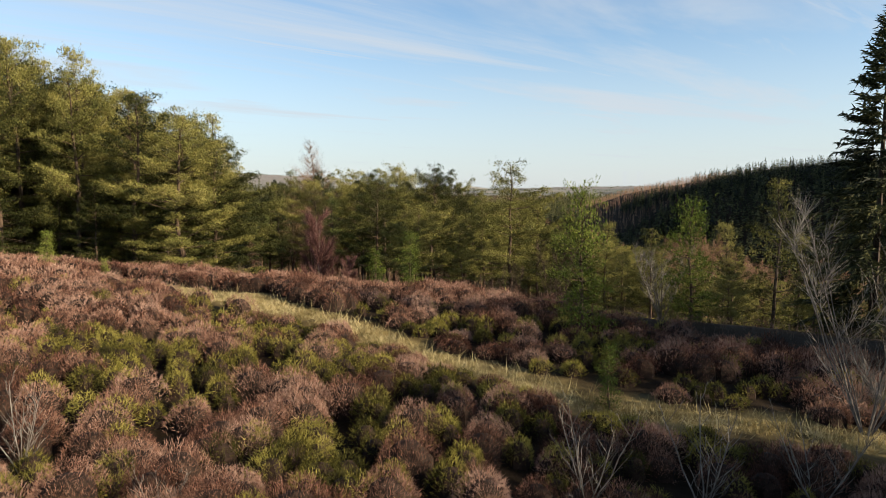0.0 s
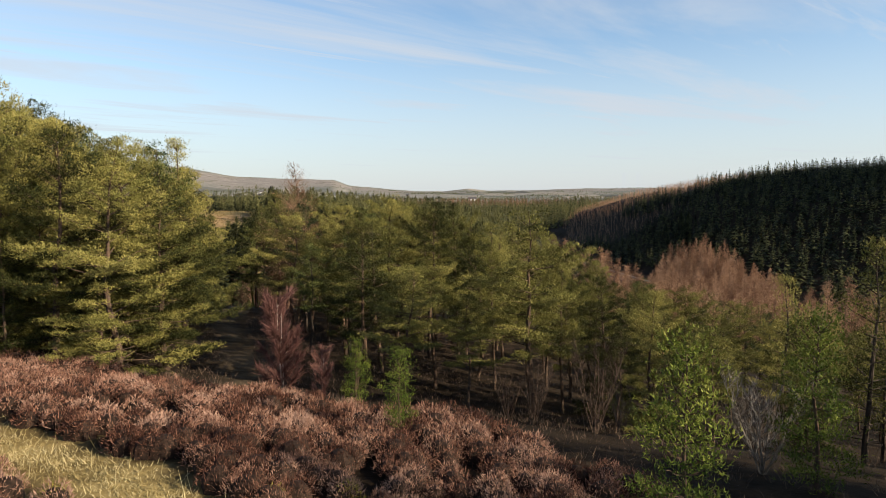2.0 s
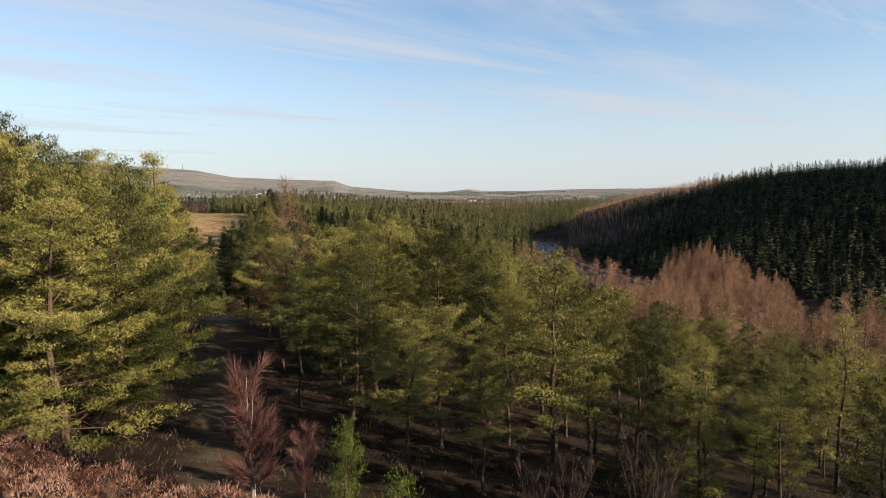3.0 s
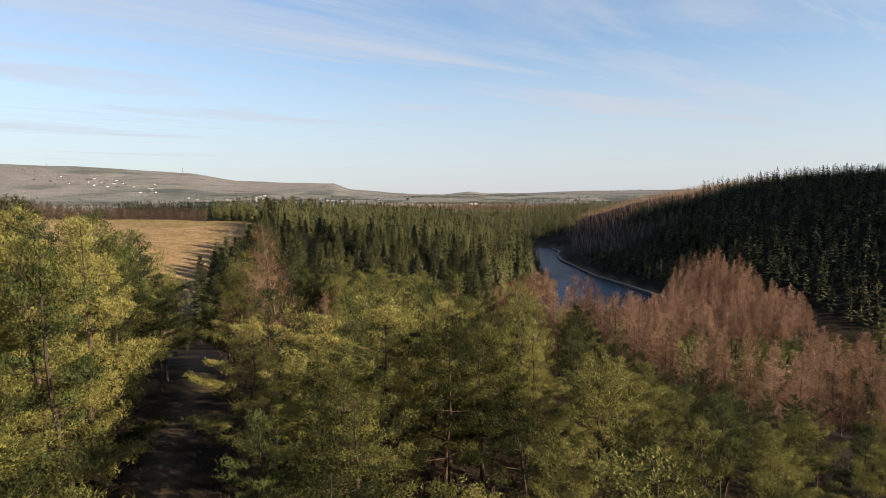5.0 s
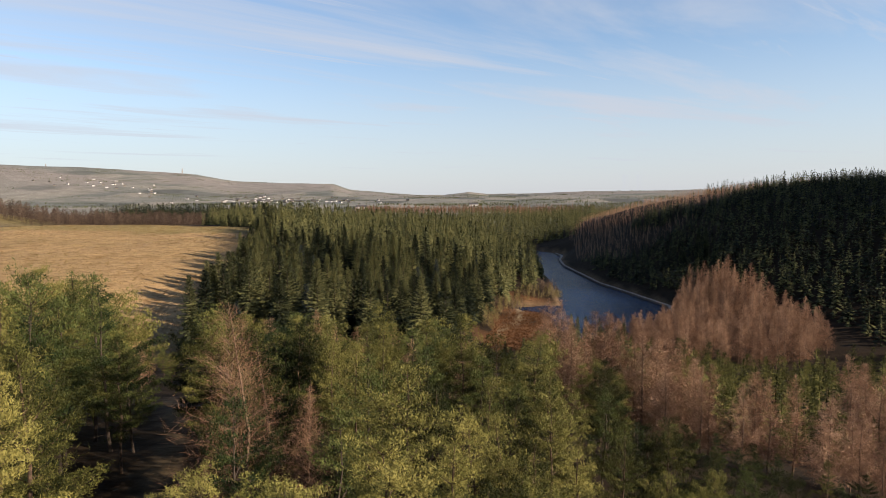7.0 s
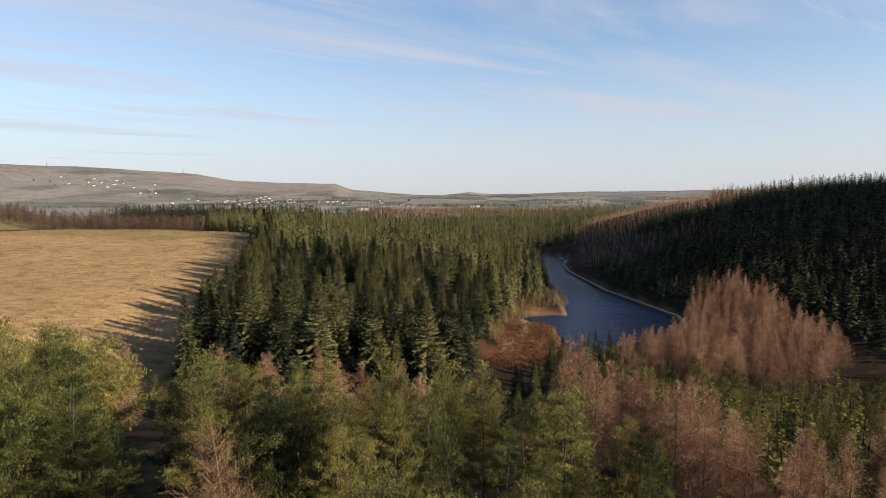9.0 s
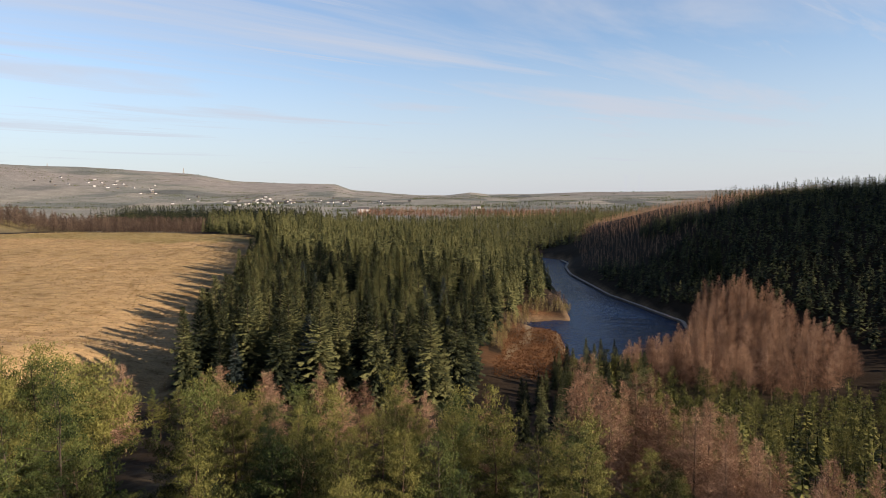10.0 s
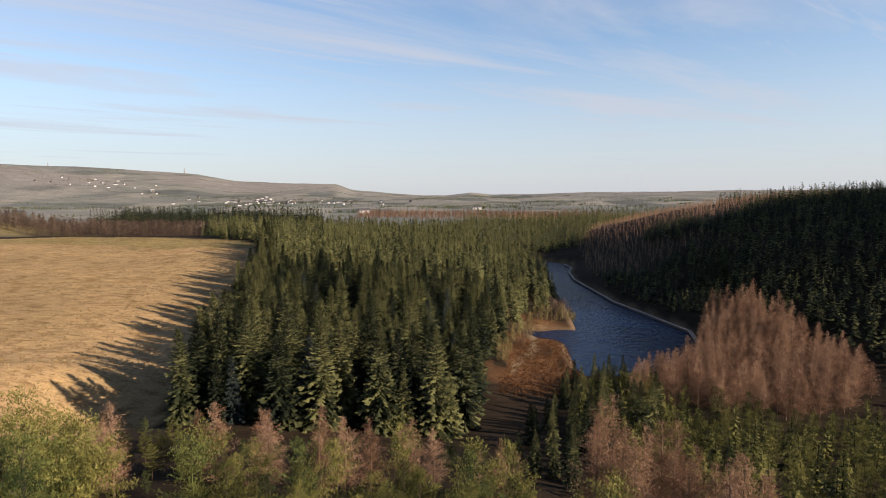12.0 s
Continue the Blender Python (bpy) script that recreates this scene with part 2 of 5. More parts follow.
def to_line(x, y, line):
    """Distance to a polyline of (x, y, ...) and the other columns' value at the nearest place."""
    best = np.full(np.shape(x), 1e9)
    extra = np.zeros(np.shape(x))
    for p, q in zip(line[:-1], line[1:]):
        dx, dy = q[0] - p[0], q[1] - p[1]
        s = np.clip(((x - p[0]) * dx + (y - p[1]) * dy) / (dx * dx + dy * dy), 0, 1)
        d = np.hypot(x - p[0] - s * dx, y - p[1] - s * dy)
        near = d < best
        best = np.where(near, d, best)
        if len(p) > 2:
            extra = np.where(near, p[2] + s * (q[2] - p[2]), extra)
    return best, extra


def inside(x, y, poly):
    c = np.zeros(np.shape(x), bool)
    for (x0, y0), (x1, y1) in zip(poly, poly[1:] + poly[:1]):
        c ^= ((y0 > y) != (y1 > y)) & (x < (x1 - x0) * (y - y0) / (y1 - y0 + 1e-9) + x0)
    return c


# heights of cross sections: one row for each distance ahead
ACROSS = [-420, -150, -60, -20, 0, 20, 60, 110, 160, 220, 420]
SECTIONS = {
    -120: [6, 5, 4, 2, 1, -1, -8, -14, -18, -20, -16],
    0: [9, 7, 4, 1.6, 0.4, -0.6, -8, -18, -22, -22, -14],
    12: [9, 7, 4.4, 2.1, 0.95, -0.3, -8, -19, -23, -22, -14],
    19: [8, 6.5, 4.4, 2.0, 0.75, -1.3, -8.5, -20, -24, -22, -13],
    25: [7, 6, 4.0, 1.1, -0.9, -3.6, -9.5, -21, -25, -22, -12],
    40: [5, 3, 1, -1.2, -3.4, -6.4, -12, -23, -26, -22, -10],
    70: [0, -2, -5, -6, -7, -9.5, -17, -26, -28, -22, -6],
    115: [-6, -8, -13, -14, -15, -18, -24, -30, -29, -20, 0],
    170: [-10, -14, -20, -25, -27, -28, -30, -33, -29, -14, 8],
    260: [-10, -11, -17, -21, -24, -32, -35.7, -32, -17, 6, 24],
    340: [-6, -7, -11, -16, -19, -25, -34, -29, -8, 7, 10],
    420: [-5, -5, -9, -12, -14, -20, -33, -26, -1, 13, 12],
    560: [-11, -12, -12, -14, -15, -22, -33, -28, -2, 12, 11],
    760: [-20, -20, -20, -20, -22, -24, -28, -26, -14, -6, -4],
    1100: [-20, -20, -19, -18, -16, -12, -10, -9, -7, -5, 0],
}
SHORE = [(78, 243, 20), (90, 270, 25), (96, 296, 23), (89, 341, 17), (84, 370, 13), (83, 407, 11), (81.5, 459, 10), (86, 500, 10), (93, 527, 10), (92, 560, 10), (74, 592, 10), (30, 615, 10), (-20, 630, 10)]
RIVER = [(x - h, y, h) for x, y, h in SHORE[:9]] + [(x - 4, y - h * 0.9, h) for x, y, h in SHORE[9:]]
INLET = [(66, 284, 16), (40, 292, 12), (33, 294, 8)]
HILLS_AT = [-1.6, -0.85, -0.70, -0.52, -0.39, -0.33, -0.17, -0.145, -0.08, 0.0, 0.04, 0.07, 0.12, 0.2, 0.4, 0.9]
HILLS_UP = [215, 215, 205, 175, 150, 110, 98, 55, 28, 14, 30, 14, 10, 26, 34, 40]


def lie(x, y):
    """Height of the land on the grid of columns x and rows y."""
    rows = np.stack([hermite(x, ACROSS, z) for z in SECTIONS.values()])
    near = hermite(np.clip(y, -120, 1100), list(SECTIONS), rows)
    X, Y = np.meshgrid(x, y)
    R = np.hypot(X, Y)
    side = np.where(Y > 50, X / np.maximum(Y, 50), np.where(X < 0, -1.6, 0.9))
    far = np.interp(R, [600, 1500, 3000, 4400], [-19, -12, -3, 4]) + np.interp(side, HILLS_AT, HILLS_UP) * smooth(2300, 4300, R)
    far += (value_noise(X / 500, Y / 500, 3) - 0.5) * 24 * smooth(900, 2500, R) + (value_noise(X / 170, Y / 170, 4) - 0.5) * 7 * smooth(800, 1600, R)
    z = near + (far - near) * np.maximum(smooth(620, 1050, R), smooth(380, 700, np.abs(X)))
    z += (value_noise(X / 9, Y / 9, 5) - 0.5) * 0.7 * smooth(20, 60, R) + (value_noise(X / 2.3, Y / 2.3, 6) - 0.5) * 0.22
    z += (value_noise(X / 40, Y / 40, 8) - 0.5) * 2.4 * smooth(60, 160, R)
    # the shoulder of the valley side, and a grassy knoll beyond the pasture
    z += 49 * np.exp(-(((X - 378) / 78) ** 2 + ((Y - 312) / 92) ** 2)) + 15 * np.exp(-(((X + 405) / 62) ** 2 + ((Y - 570) / 60) ** 2))
    # the knoll at the near end of the pasture, and the bluff over the inlet
    z += 4.0 * np.exp(-(((X + 96) / 22) ** 2 + ((Y - 168) / 14) ** 2)) + 1.8 * np.exp(-(((X - 11) / 8) ** 2 + ((Y - 282) / 14) ** 2))
    # the ridge that stands between the low sun and the far valley side
    z += 46 * smooth(0, 90, X - 0.74 * Y - 22) * smooth(25, 75, 0.39 * (X - 106) + 0.92 * (Y - 284)) * smooth(900, 650, R)
    z -= 6.0 * np.exp(-(((X + 67) / 15) ** 2 + ((Y - 158) / 12) ** 2))             # a hollow beside the plantation
    for line, slope in ((RIVER, 0.55), (INLET, 0.7)):
        d, half = to_line(X, Y, line)
        z = np.minimum(z, LEVEL + np.maximum(slope * (d - half), -5) + np.where(d > half + 30, 1e3, 0) * (d > half))
    return z


def axis(a, n, low, high, mid):
    """Grid lines close together near mid, wide apart far off."""
    u0, u1 = -math.asinh((mid - low) / a), math.asinh((high - mid) / a)
    return mid + a * np.sinh(np.linspace(u0, u1, n))


GX, GY = axis(16, 340, -4700, 4700, 2), axis(26, 420, -500, 4850, 14)
GZ = lie(GX, GY)


def height(x, y):
    i, j = np.clip(np.searchsorted(GX, x) - 1, 0, len(GX) - 2), np.clip(np.searchsorted(GY, y) - 1, 0, len(GY) - 2)
    s, t = (x - GX[i]) / (GX[i + 1] - GX[i]), (y - GY[j]) / (GY[j + 1] - GY[j])
    return (GZ[j, i] * (1 - s) + GZ[j, i + 1] * s) * (1 - t) + (GZ[j + 1, i] * (1 - s) + GZ[j + 1, i + 1] * s) * t


HEATH_PATH = [(14, 6.9, 0.25), (6.0, 8.3, 0.28), (2.3, 9.4, 0.30), (0, 11.4, 0.32), (-2.5, 14.0, 0.40), (-5.4, 15.8, 0.50), (-8.8, 17.4, 0.5), (-15, 19.5, 0.4), (-24, 21, 0.4)]
FOREST_TRACK = [(-5.0, 23, 0.9), (-7.1, 28, 0.8), (-11, 39, 0.8), (-15.5, 50, 0.7), (-23, 74, 1.3), (-34, 100, 1.3)]
SHORE_PATH = [(15, 222, 0.5), (18, 236, 0.7), (27, 258, 1.1), (30, 285, 1.1), (33, 296, 1.0)]
PASTURE = [(-58, 118), (-62, 170), (-68, 215), (-76, 262), (-82, 300), (-112, 400), (-150, 440), (-330, 430), (-520, 400), (-520, 130), (-140, 112)]
SPRUCES = [(-52, 150), (-28, 150), (-2, 155), (3, 192), (8, 226), (19, 276), (46, 335), (57, 400), (62, 460), (68, 510), (66, 550), (20, 585), (-120, 600), (-190, 520), (-150, 446), (-110, 398), (-80, 300), (-74, 262), (-65, 215)]


def mesh_of(name, tris, mat):
    """A mesh from an array of triangles (n, 3, 3)."""
    n = len(tris)
    me = bpy.data.meshes.new(name)
    me.vertices.add(3 * n); me.loops.add(3 * n); me.polygons.add(n)
    me.vertices.foreach_set("co", np.ascontiguousarray(tris, np.float32).ravel())
    me.loops.foreach_set("vertex_index", np.arange(3 * n, dtype=np.int32))
    me.polygons.foreach_set("loop_start", np.arange(0, 3 * n, 3, dtype=np.int32))
    me.update(calc_edges=True)
    me.materials.append(mat)
    return me


def toned(me, tone):
    """Gives each face its tone, a shift towards the light or dark end of its foliage."""
    at = me.attributes.new("tone", "FLOAT", "FACE")
    at.data.foreach_set("value", np.ascontiguousarray(tone, np.float32))
    return me


def grid_mesh(name, X, Y, Z, mat):
    ny, nx = X.shape
    me = bpy.data.meshes.new(name)
    i = np.arange(nx * ny).reshape(ny, nx)
    quads = np.stack([i[:-1, :-1], i[:-1, 1:], i[1:, 1:], i[1:, :-1]], -1).reshape(-1, 4)
    me.vertices.add(nx * ny); me.loops.add(quads.size); me.polygons.add(len(quads))
    me.vertices.foreach_set("co", np.stack([X, Y, Z], -1).astype(np.float32).ravel())
    me.loops.foreach_set("vertex_index", quads.astype(np.int32).ravel())
    me.polygons.foreach_set("loop_start", np.arange(0, quads.size, 4, dtype=np.int32))
    me.polygons.foreach_set("use_smooth", np.ones(len(quads), bool))
    me.update(calc_edges=True)
    me.materials.append(mat)
    return me


def build_ground():
    X, Y = np.meshgrid(GX, GY)
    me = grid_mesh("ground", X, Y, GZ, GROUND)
    R = np.hypot(X, Y)
    cover = np.empty((*X.shape, 4)); cover[..., 3] = 1

    def lay(rgb, w):
        cover[..., :3] = cover[..., :3] * (1 - w[..., None]) + np.array(rgb) * w[..., None]

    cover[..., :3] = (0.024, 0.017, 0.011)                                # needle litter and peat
    wob = value_noise(X / 4, Y / 4, 11) - 0.5
    lay((0.35, 0.25, 0.145), inside(X, Y, PASTURE) * 1.0)                # bleached moor grass
    brow = inside(X, Y, PASTURE) & (Y + 14 * wob > 380) & (X < -110)
    lay((0.195, 0.172, 0.070), brow * 0.7)
    bank = np.exp(-((X - 17 - (Y - 200) * 0.16) / 11) ** 2) * smooth(196, 218, Y) * smooth(326, 300, Y)
    lay((0.125, 0.066, 0.034), np.clip(bank * 1.5 - 0.9 * (value_noise(X / 6, Y / 6, 19) > 0.62), 0, 1))                  # dead bracken on the bank
    # far farmland: hedged fields of several tones, greyed and blued to paint in haze
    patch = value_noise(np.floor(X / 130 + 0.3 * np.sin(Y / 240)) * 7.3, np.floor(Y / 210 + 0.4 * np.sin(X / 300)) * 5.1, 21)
    hazed_farm = np.stack([np.interp(patch, [0, 0.35, 0.6, 1], v) for v in ([0.09, 0.155, 0.225, 0.29], [0.10, 0.175, 0.235, 0.285], [0.115, 0.19, 0.245, 0.285])], -1)
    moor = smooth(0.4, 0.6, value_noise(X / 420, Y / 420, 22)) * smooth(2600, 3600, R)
    # the moor's lilac grey is painted haze as well
    hazed_farm = hazed_farm * (1 - moor[..., None]) + np.array((0.245, 0.240, 0.262)) * moor[..., None]
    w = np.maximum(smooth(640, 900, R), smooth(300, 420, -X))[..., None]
    cover[..., :3] = cover[..., :3] * (1 - w) + hazed_farm * w
    lay((0.25, 0.185, 0.11), inside(X, Y, [(110, 905), (300, 960), (470, 1000), (470, 1210), (90, 1190)]) * 1.0)
    lay((0.215, 0.18, 0.085), np.clip(1.6 * np.exp(-(((X + 405) / 75) ** 2 + ((Y - 570) / 75) ** 2)), 0, 1))
    d, half = to_line(X, Y, HEATH_PATH)
    lay((0.33, 0.265, 0.13), smooth(0.35, -0.15, d - half + wob * 0.5))
    d, half = to_line(X, Y, FOREST_TRACK)
    lay((0.109, 0.086, 0.062), 0.8 * smooth(0.4, -0.3, d - half + wob * 0.5))
    d, half = to_line(X, Y, SHORE_PATH)
    lay((0.187, 0.148, 0.109), smooth(0.8, -0.3, d - half))
    for line in (RIVER, INLET):
        d, half = to_line(X, Y, line)
        lay((0.156, 0.113, 0.078), smooth(3.5, 1.0, d - half) * (Y < 640))
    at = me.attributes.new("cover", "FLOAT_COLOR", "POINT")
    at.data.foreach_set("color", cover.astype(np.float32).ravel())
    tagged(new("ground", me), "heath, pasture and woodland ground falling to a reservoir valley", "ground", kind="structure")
    w = grid_mesh("water", *np.meshgrid(np.linspace(-40, 130, 40), np.linspace(235, 720, 100)), np.full((100, 40), LEVEL), WATER)
    tagged(new("water", w), "dark blue rippled reservoir water between wooded slopes", "water", kind="structure")


build_ground()


# ---------------------------------------------------------------- plant geometry
def unit(v):
    return v / np.maximum(np.linalg.norm(v, axis=-1, keepdims=True), 1e-9)


def tube(points, radii, sides=5):
    """Triangles of a tapering stem through the points."""
    p, r = np.asarray(points, float), np.asarray(radii, float)
    t = unit(np.gradient(p, axis=0))
    ref = np.where(np.abs(t[:, 2:3]) > 0.9, np.array([[1.0, 0, 0]]), np.array([[0, 0, 1.0]]))
    a = unit(np.cross(t, ref)); b = np.cross(t, a)
    ang = np.arange(sides) * 2 * np.pi / sides
    ring = p[:, None] + r[:, None, None] * (a[:, None] * np.cos(ang)[None, :, None] + b[:, None] * np.sin(ang)[None, :, None])
    nxt = np.roll(ring, -1, axis=1)
    q0, q1, q2, q3 = ring[:-1], nxt[:-1], nxt[1:], ring[1:]
    return np.concatenate([np.stack([q0, q1, q2], 2).reshape(-1, 3, 3), np.stack([q0, q2, q3], 2).reshape(-1, 3, 3)])


def blades(base, tip, width, rng, flat=0.0):
    """One slender triangle from each base to each tip, turned at random or, with flat, lying open to the sky."""
    d = unit(tip - base)
    side = unit(np.cross(d, rng.normal(size=base.shape) + [0, 0, flat])) * (np.broadcast_to(width, len(base))[:, None] / 2)
    return np.stack([base - side, base + side, tip], 1)


def tufts(at, along, count, length, spread, width, rng):
    """count needles at each place, splayed round the direction along."""
    n = len(at)
    base = np.repeat(at, count, 0) + rng.normal(size=(n * count, 3)) * length * 0.25
    d = unit(np.repeat(unit(along), count, 0) + spread * rng.normal(size=(n * count, 3)))
    return blades(base, base + d * (length * rng.uniform(0.7, 1.25, (n * count, 1))), width, rng)


def shells(at, radius, count, length, rng, flat=0.7):
    """The close-set outer needles of a tuft: short sprays that lie over a small round body at each place."""
    who = np.repeat(np.arange(len(at)), count)
    d = unit(rng.normal(size=(len(who), 3)) + [0, 0, 0.25])
    foot = at[who] + d * [1, 1, flat] * (radius[who] * rng.uniform(0.7, 1.1, len(who)))[:, None]
    nrm = unit(d + rng.normal(size=d.shape) * 0.3)
    way = unit(np.cross(nrm, np.cross(rng.normal(size=d.shape) * 0.6 + [0, 0, 1.0], nrm)) + d * 0.35)
    ln = length * rng.uniform(0.7, 1.3, (len(who), 1))
    side = unit(np.cross(nrm, way)) * ln * 0.21
    return np.stack([foot - side, foot + side, foot + way * ln], 1)


def tents(base, tip, width, drop):
    """A bough as a pitched spray: two faces that fall away from its spine on both sides."""
    d = tip - base
    side = unit(np.cross(d, [0, 0, 1.0])) * (np.broadcast_to(width, len(base)) / 2)[:, None]
    mid = base + d * 0.62 - np.array([0, 0, 1.0]) * np.broadcast_to(drop, len(base))[:, None]
    return np.concatenate([np.stack([base, mid + side, tip], 1), np.stack([base, tip, mid - side], 1)])


def curve_pts(start, direction, length, bend, n, rng, rough=0.06):
    """Points of a limb that starts in a direction and bends by the vector bend."""
    s = np.linspace(0, 1, n)[:, None]
    p = start + direction * length * s + np.asarray(bend) * length * s ** 2
    p[1:-1] += rng.normal(size=(n - 2, 3)) * rough * length * 0.3
    return p


def pine_parts(seed, h, spread=0.26, clear=0.2, gap=0.34, shoots=5, per=8, needle=0.11, width=0.02, tier=0.6, round_top=0.6, dead=6, thin=False, coat=22):
    """A pine: bent trunk, whorls of limbs, each a level fan of twigs that end in round tufts of upturned needled shoots."""
    rng = np.random.default_rng(seed)
    wood, at, along, room = [], [], [], []
    n = 8
    sway = np.cumsum(rng.normal(size=(n, 2)) * 0.011 * h, 0)
    tr = np.column_stack([sway[:, 0] - sway[0, 0], sway[:, 1] - sway[0, 1], np.linspace(-0.3, h, n)])
    wood.append(tube(tr, (0.011 * h + 0.02) * (1 - np.linspace(0, 0.93, n)), 4 if thin else 7))

    def where(f):
        return np.array([np.interp(f * h, tr[:, 2], tr[:, k]) for k in range(3)])

    lop = rng.uniform(0, 2 * np.pi)
    f = clear
    while f < 0.96:
        u = (f - clear) / (1 - clear)
        reach = spread * h * np.interp(u, [0, 0.25, 0.55, 0.85, 1], [0.75, 1.0, 0.78, 0.30 + 0.2 * round_top, 0.05]) * rng.uniform(0.7, 1.12)
        first = rng.uniform(0, 2 * np.pi)
        count = int(rng.integers(3, 6))
        for k in range(count):
            a = first + (k + rng.uniform(-0.3, 0.3)) * 2 * np.pi / count
            ln = max(0.25, reach * rng.choice([rng.uniform(0.35, 0.6), rng.uniform(0.75, 1.2)], p=[0.35, 0.65]) * (1 + 0.2 * math.cos(a - lop)))
            rise = np.interp(u, [0, 0.5, 1], [-0.05, 0.22, 1.0]) + rng.normal() * 0.12
            d = unit(np.array([math.cos(a), math.sin(a), rise]))
            limb = curve_pts(where(f + rng.normal() * 0.006), d, ln, (0, 0, 0.10 + 0.2 * rng.random()), 4, rng)
            wood.append(blades(limb[:1], limb[-1:], 0.06, rng) if thin else tube(limb, np.linspace(0.010 + 0.010 * ln, 0.005, 4), 3))
            m = max(2, int(ln * 0.72 / gap) * 2)
            s = np.concatenate([np.linspace(0.30, 0.97, m - 1) + rng.normal(size=m - 1) * 0.03, [1.0]])
            root = np.stack([np.interp(s * 3, np.arange(4), limb[:, c]) for c in range(3)], 1)
            side = unit(np.cross(d, [0, 0, 1.0])) * np.where(np.arange(m) % 2, -1, 1)[:, None]
            td = unit(side * rng.uniform(0.5, 1.1, (m, 1)) + d * 0.75 + rng.normal(size=(m, 3)) * [0.2, 0.2, 0.1] + [0, 0, 0.08])
            td[-1] = d
            tl = (0.10 + 0.42 * ln * (1.08 - s)) * rng.uniform(0.55, 1.15, m)
            tip = root + td * np.minimum(tl, 1.0)[:, None]
            if not thin:
                wood.append(blades(root, tip, 0.024, rng))
            for q in (1.0, 0.45):
                far = tl > (0.0 if q == 1.0 else 0.38)
                at.append((root + (tip - root) * q)[far]); along.append(td[far]); room.append(np.full(far.sum(), 1.0 if q == 1.0 else 0.7))
        f += tier / h * rng.uniform(0.7, 1.3)
    for k in range(dead):                                                   # bare snags below the crown
        a, f = rng.uniform(0, 2 * np.pi), rng.uniform(0.08, max(clear, 0.12) + 0.12)
        d = unit(np.array([math.cos(a), math.sin(a), rng.uniform(-0.25, 0.2)]))
        wood.append(tube(curve_pts(where(f), d, rng.uniform(0.4, 1.0) * spread * h * 0.7, (0, 0, -0.1), 4, rng), np.linspace(0.018, 0.004, 4), 3))
    at.append(where(0.985)[None]); along.append(np.array([[0, 0, 1.0]])); room.append(np.ones(1))
    at, along, room = np.concatenate(at), np.concatenate(along), np.concatenate(room)
    # each twig end bears a tuft of shoots, each shoot a brush of needles
    size = (2.0 * needle + 0.06) * room * rng.uniform(0.75, 1.2, len(at))
    body = shells(at, size * 0.95, coat, needle * 0.95, rng)
    who = np.repeat(np.arange(len(at)), shoots)
    base = at[who] + rng.normal(size=(len(who), 3)) * [1, 1, 0.55] * (size[who] * 0.66)[:, None]
    at_top = base[:, 2] > 0.8 * h                                           # the leader and its neighbours stand upright
    sd = unit(along[who] * 0.5 + [0, 0, 0.55] + np.where(at_top, 0.8, 0)[:, None] * [0, 0, 1.0] + rng.normal(size=(len(who), 3)) * 0.45)
    sl = size[who] * rng.uniform(0.7, 1.3, len(who))
    w2 = np.repeat(np.arange(len(who)), per)
    foot = base[w2] + sd[w2] * (sl[w2] * rng.uniform(0.0, 0.9, len(w2)))[:, None]
    nd = unit(sd[w2] * 0.75 + rng.normal(size=(len(w2), 3)) * 0.55)
    green = blades(foot, foot + nd * (needle * rng.uniform(0.75, 1.25, (len(w2), 1))), width, rng)
    return np.concatenate(wood), np.concatenate([body, green])


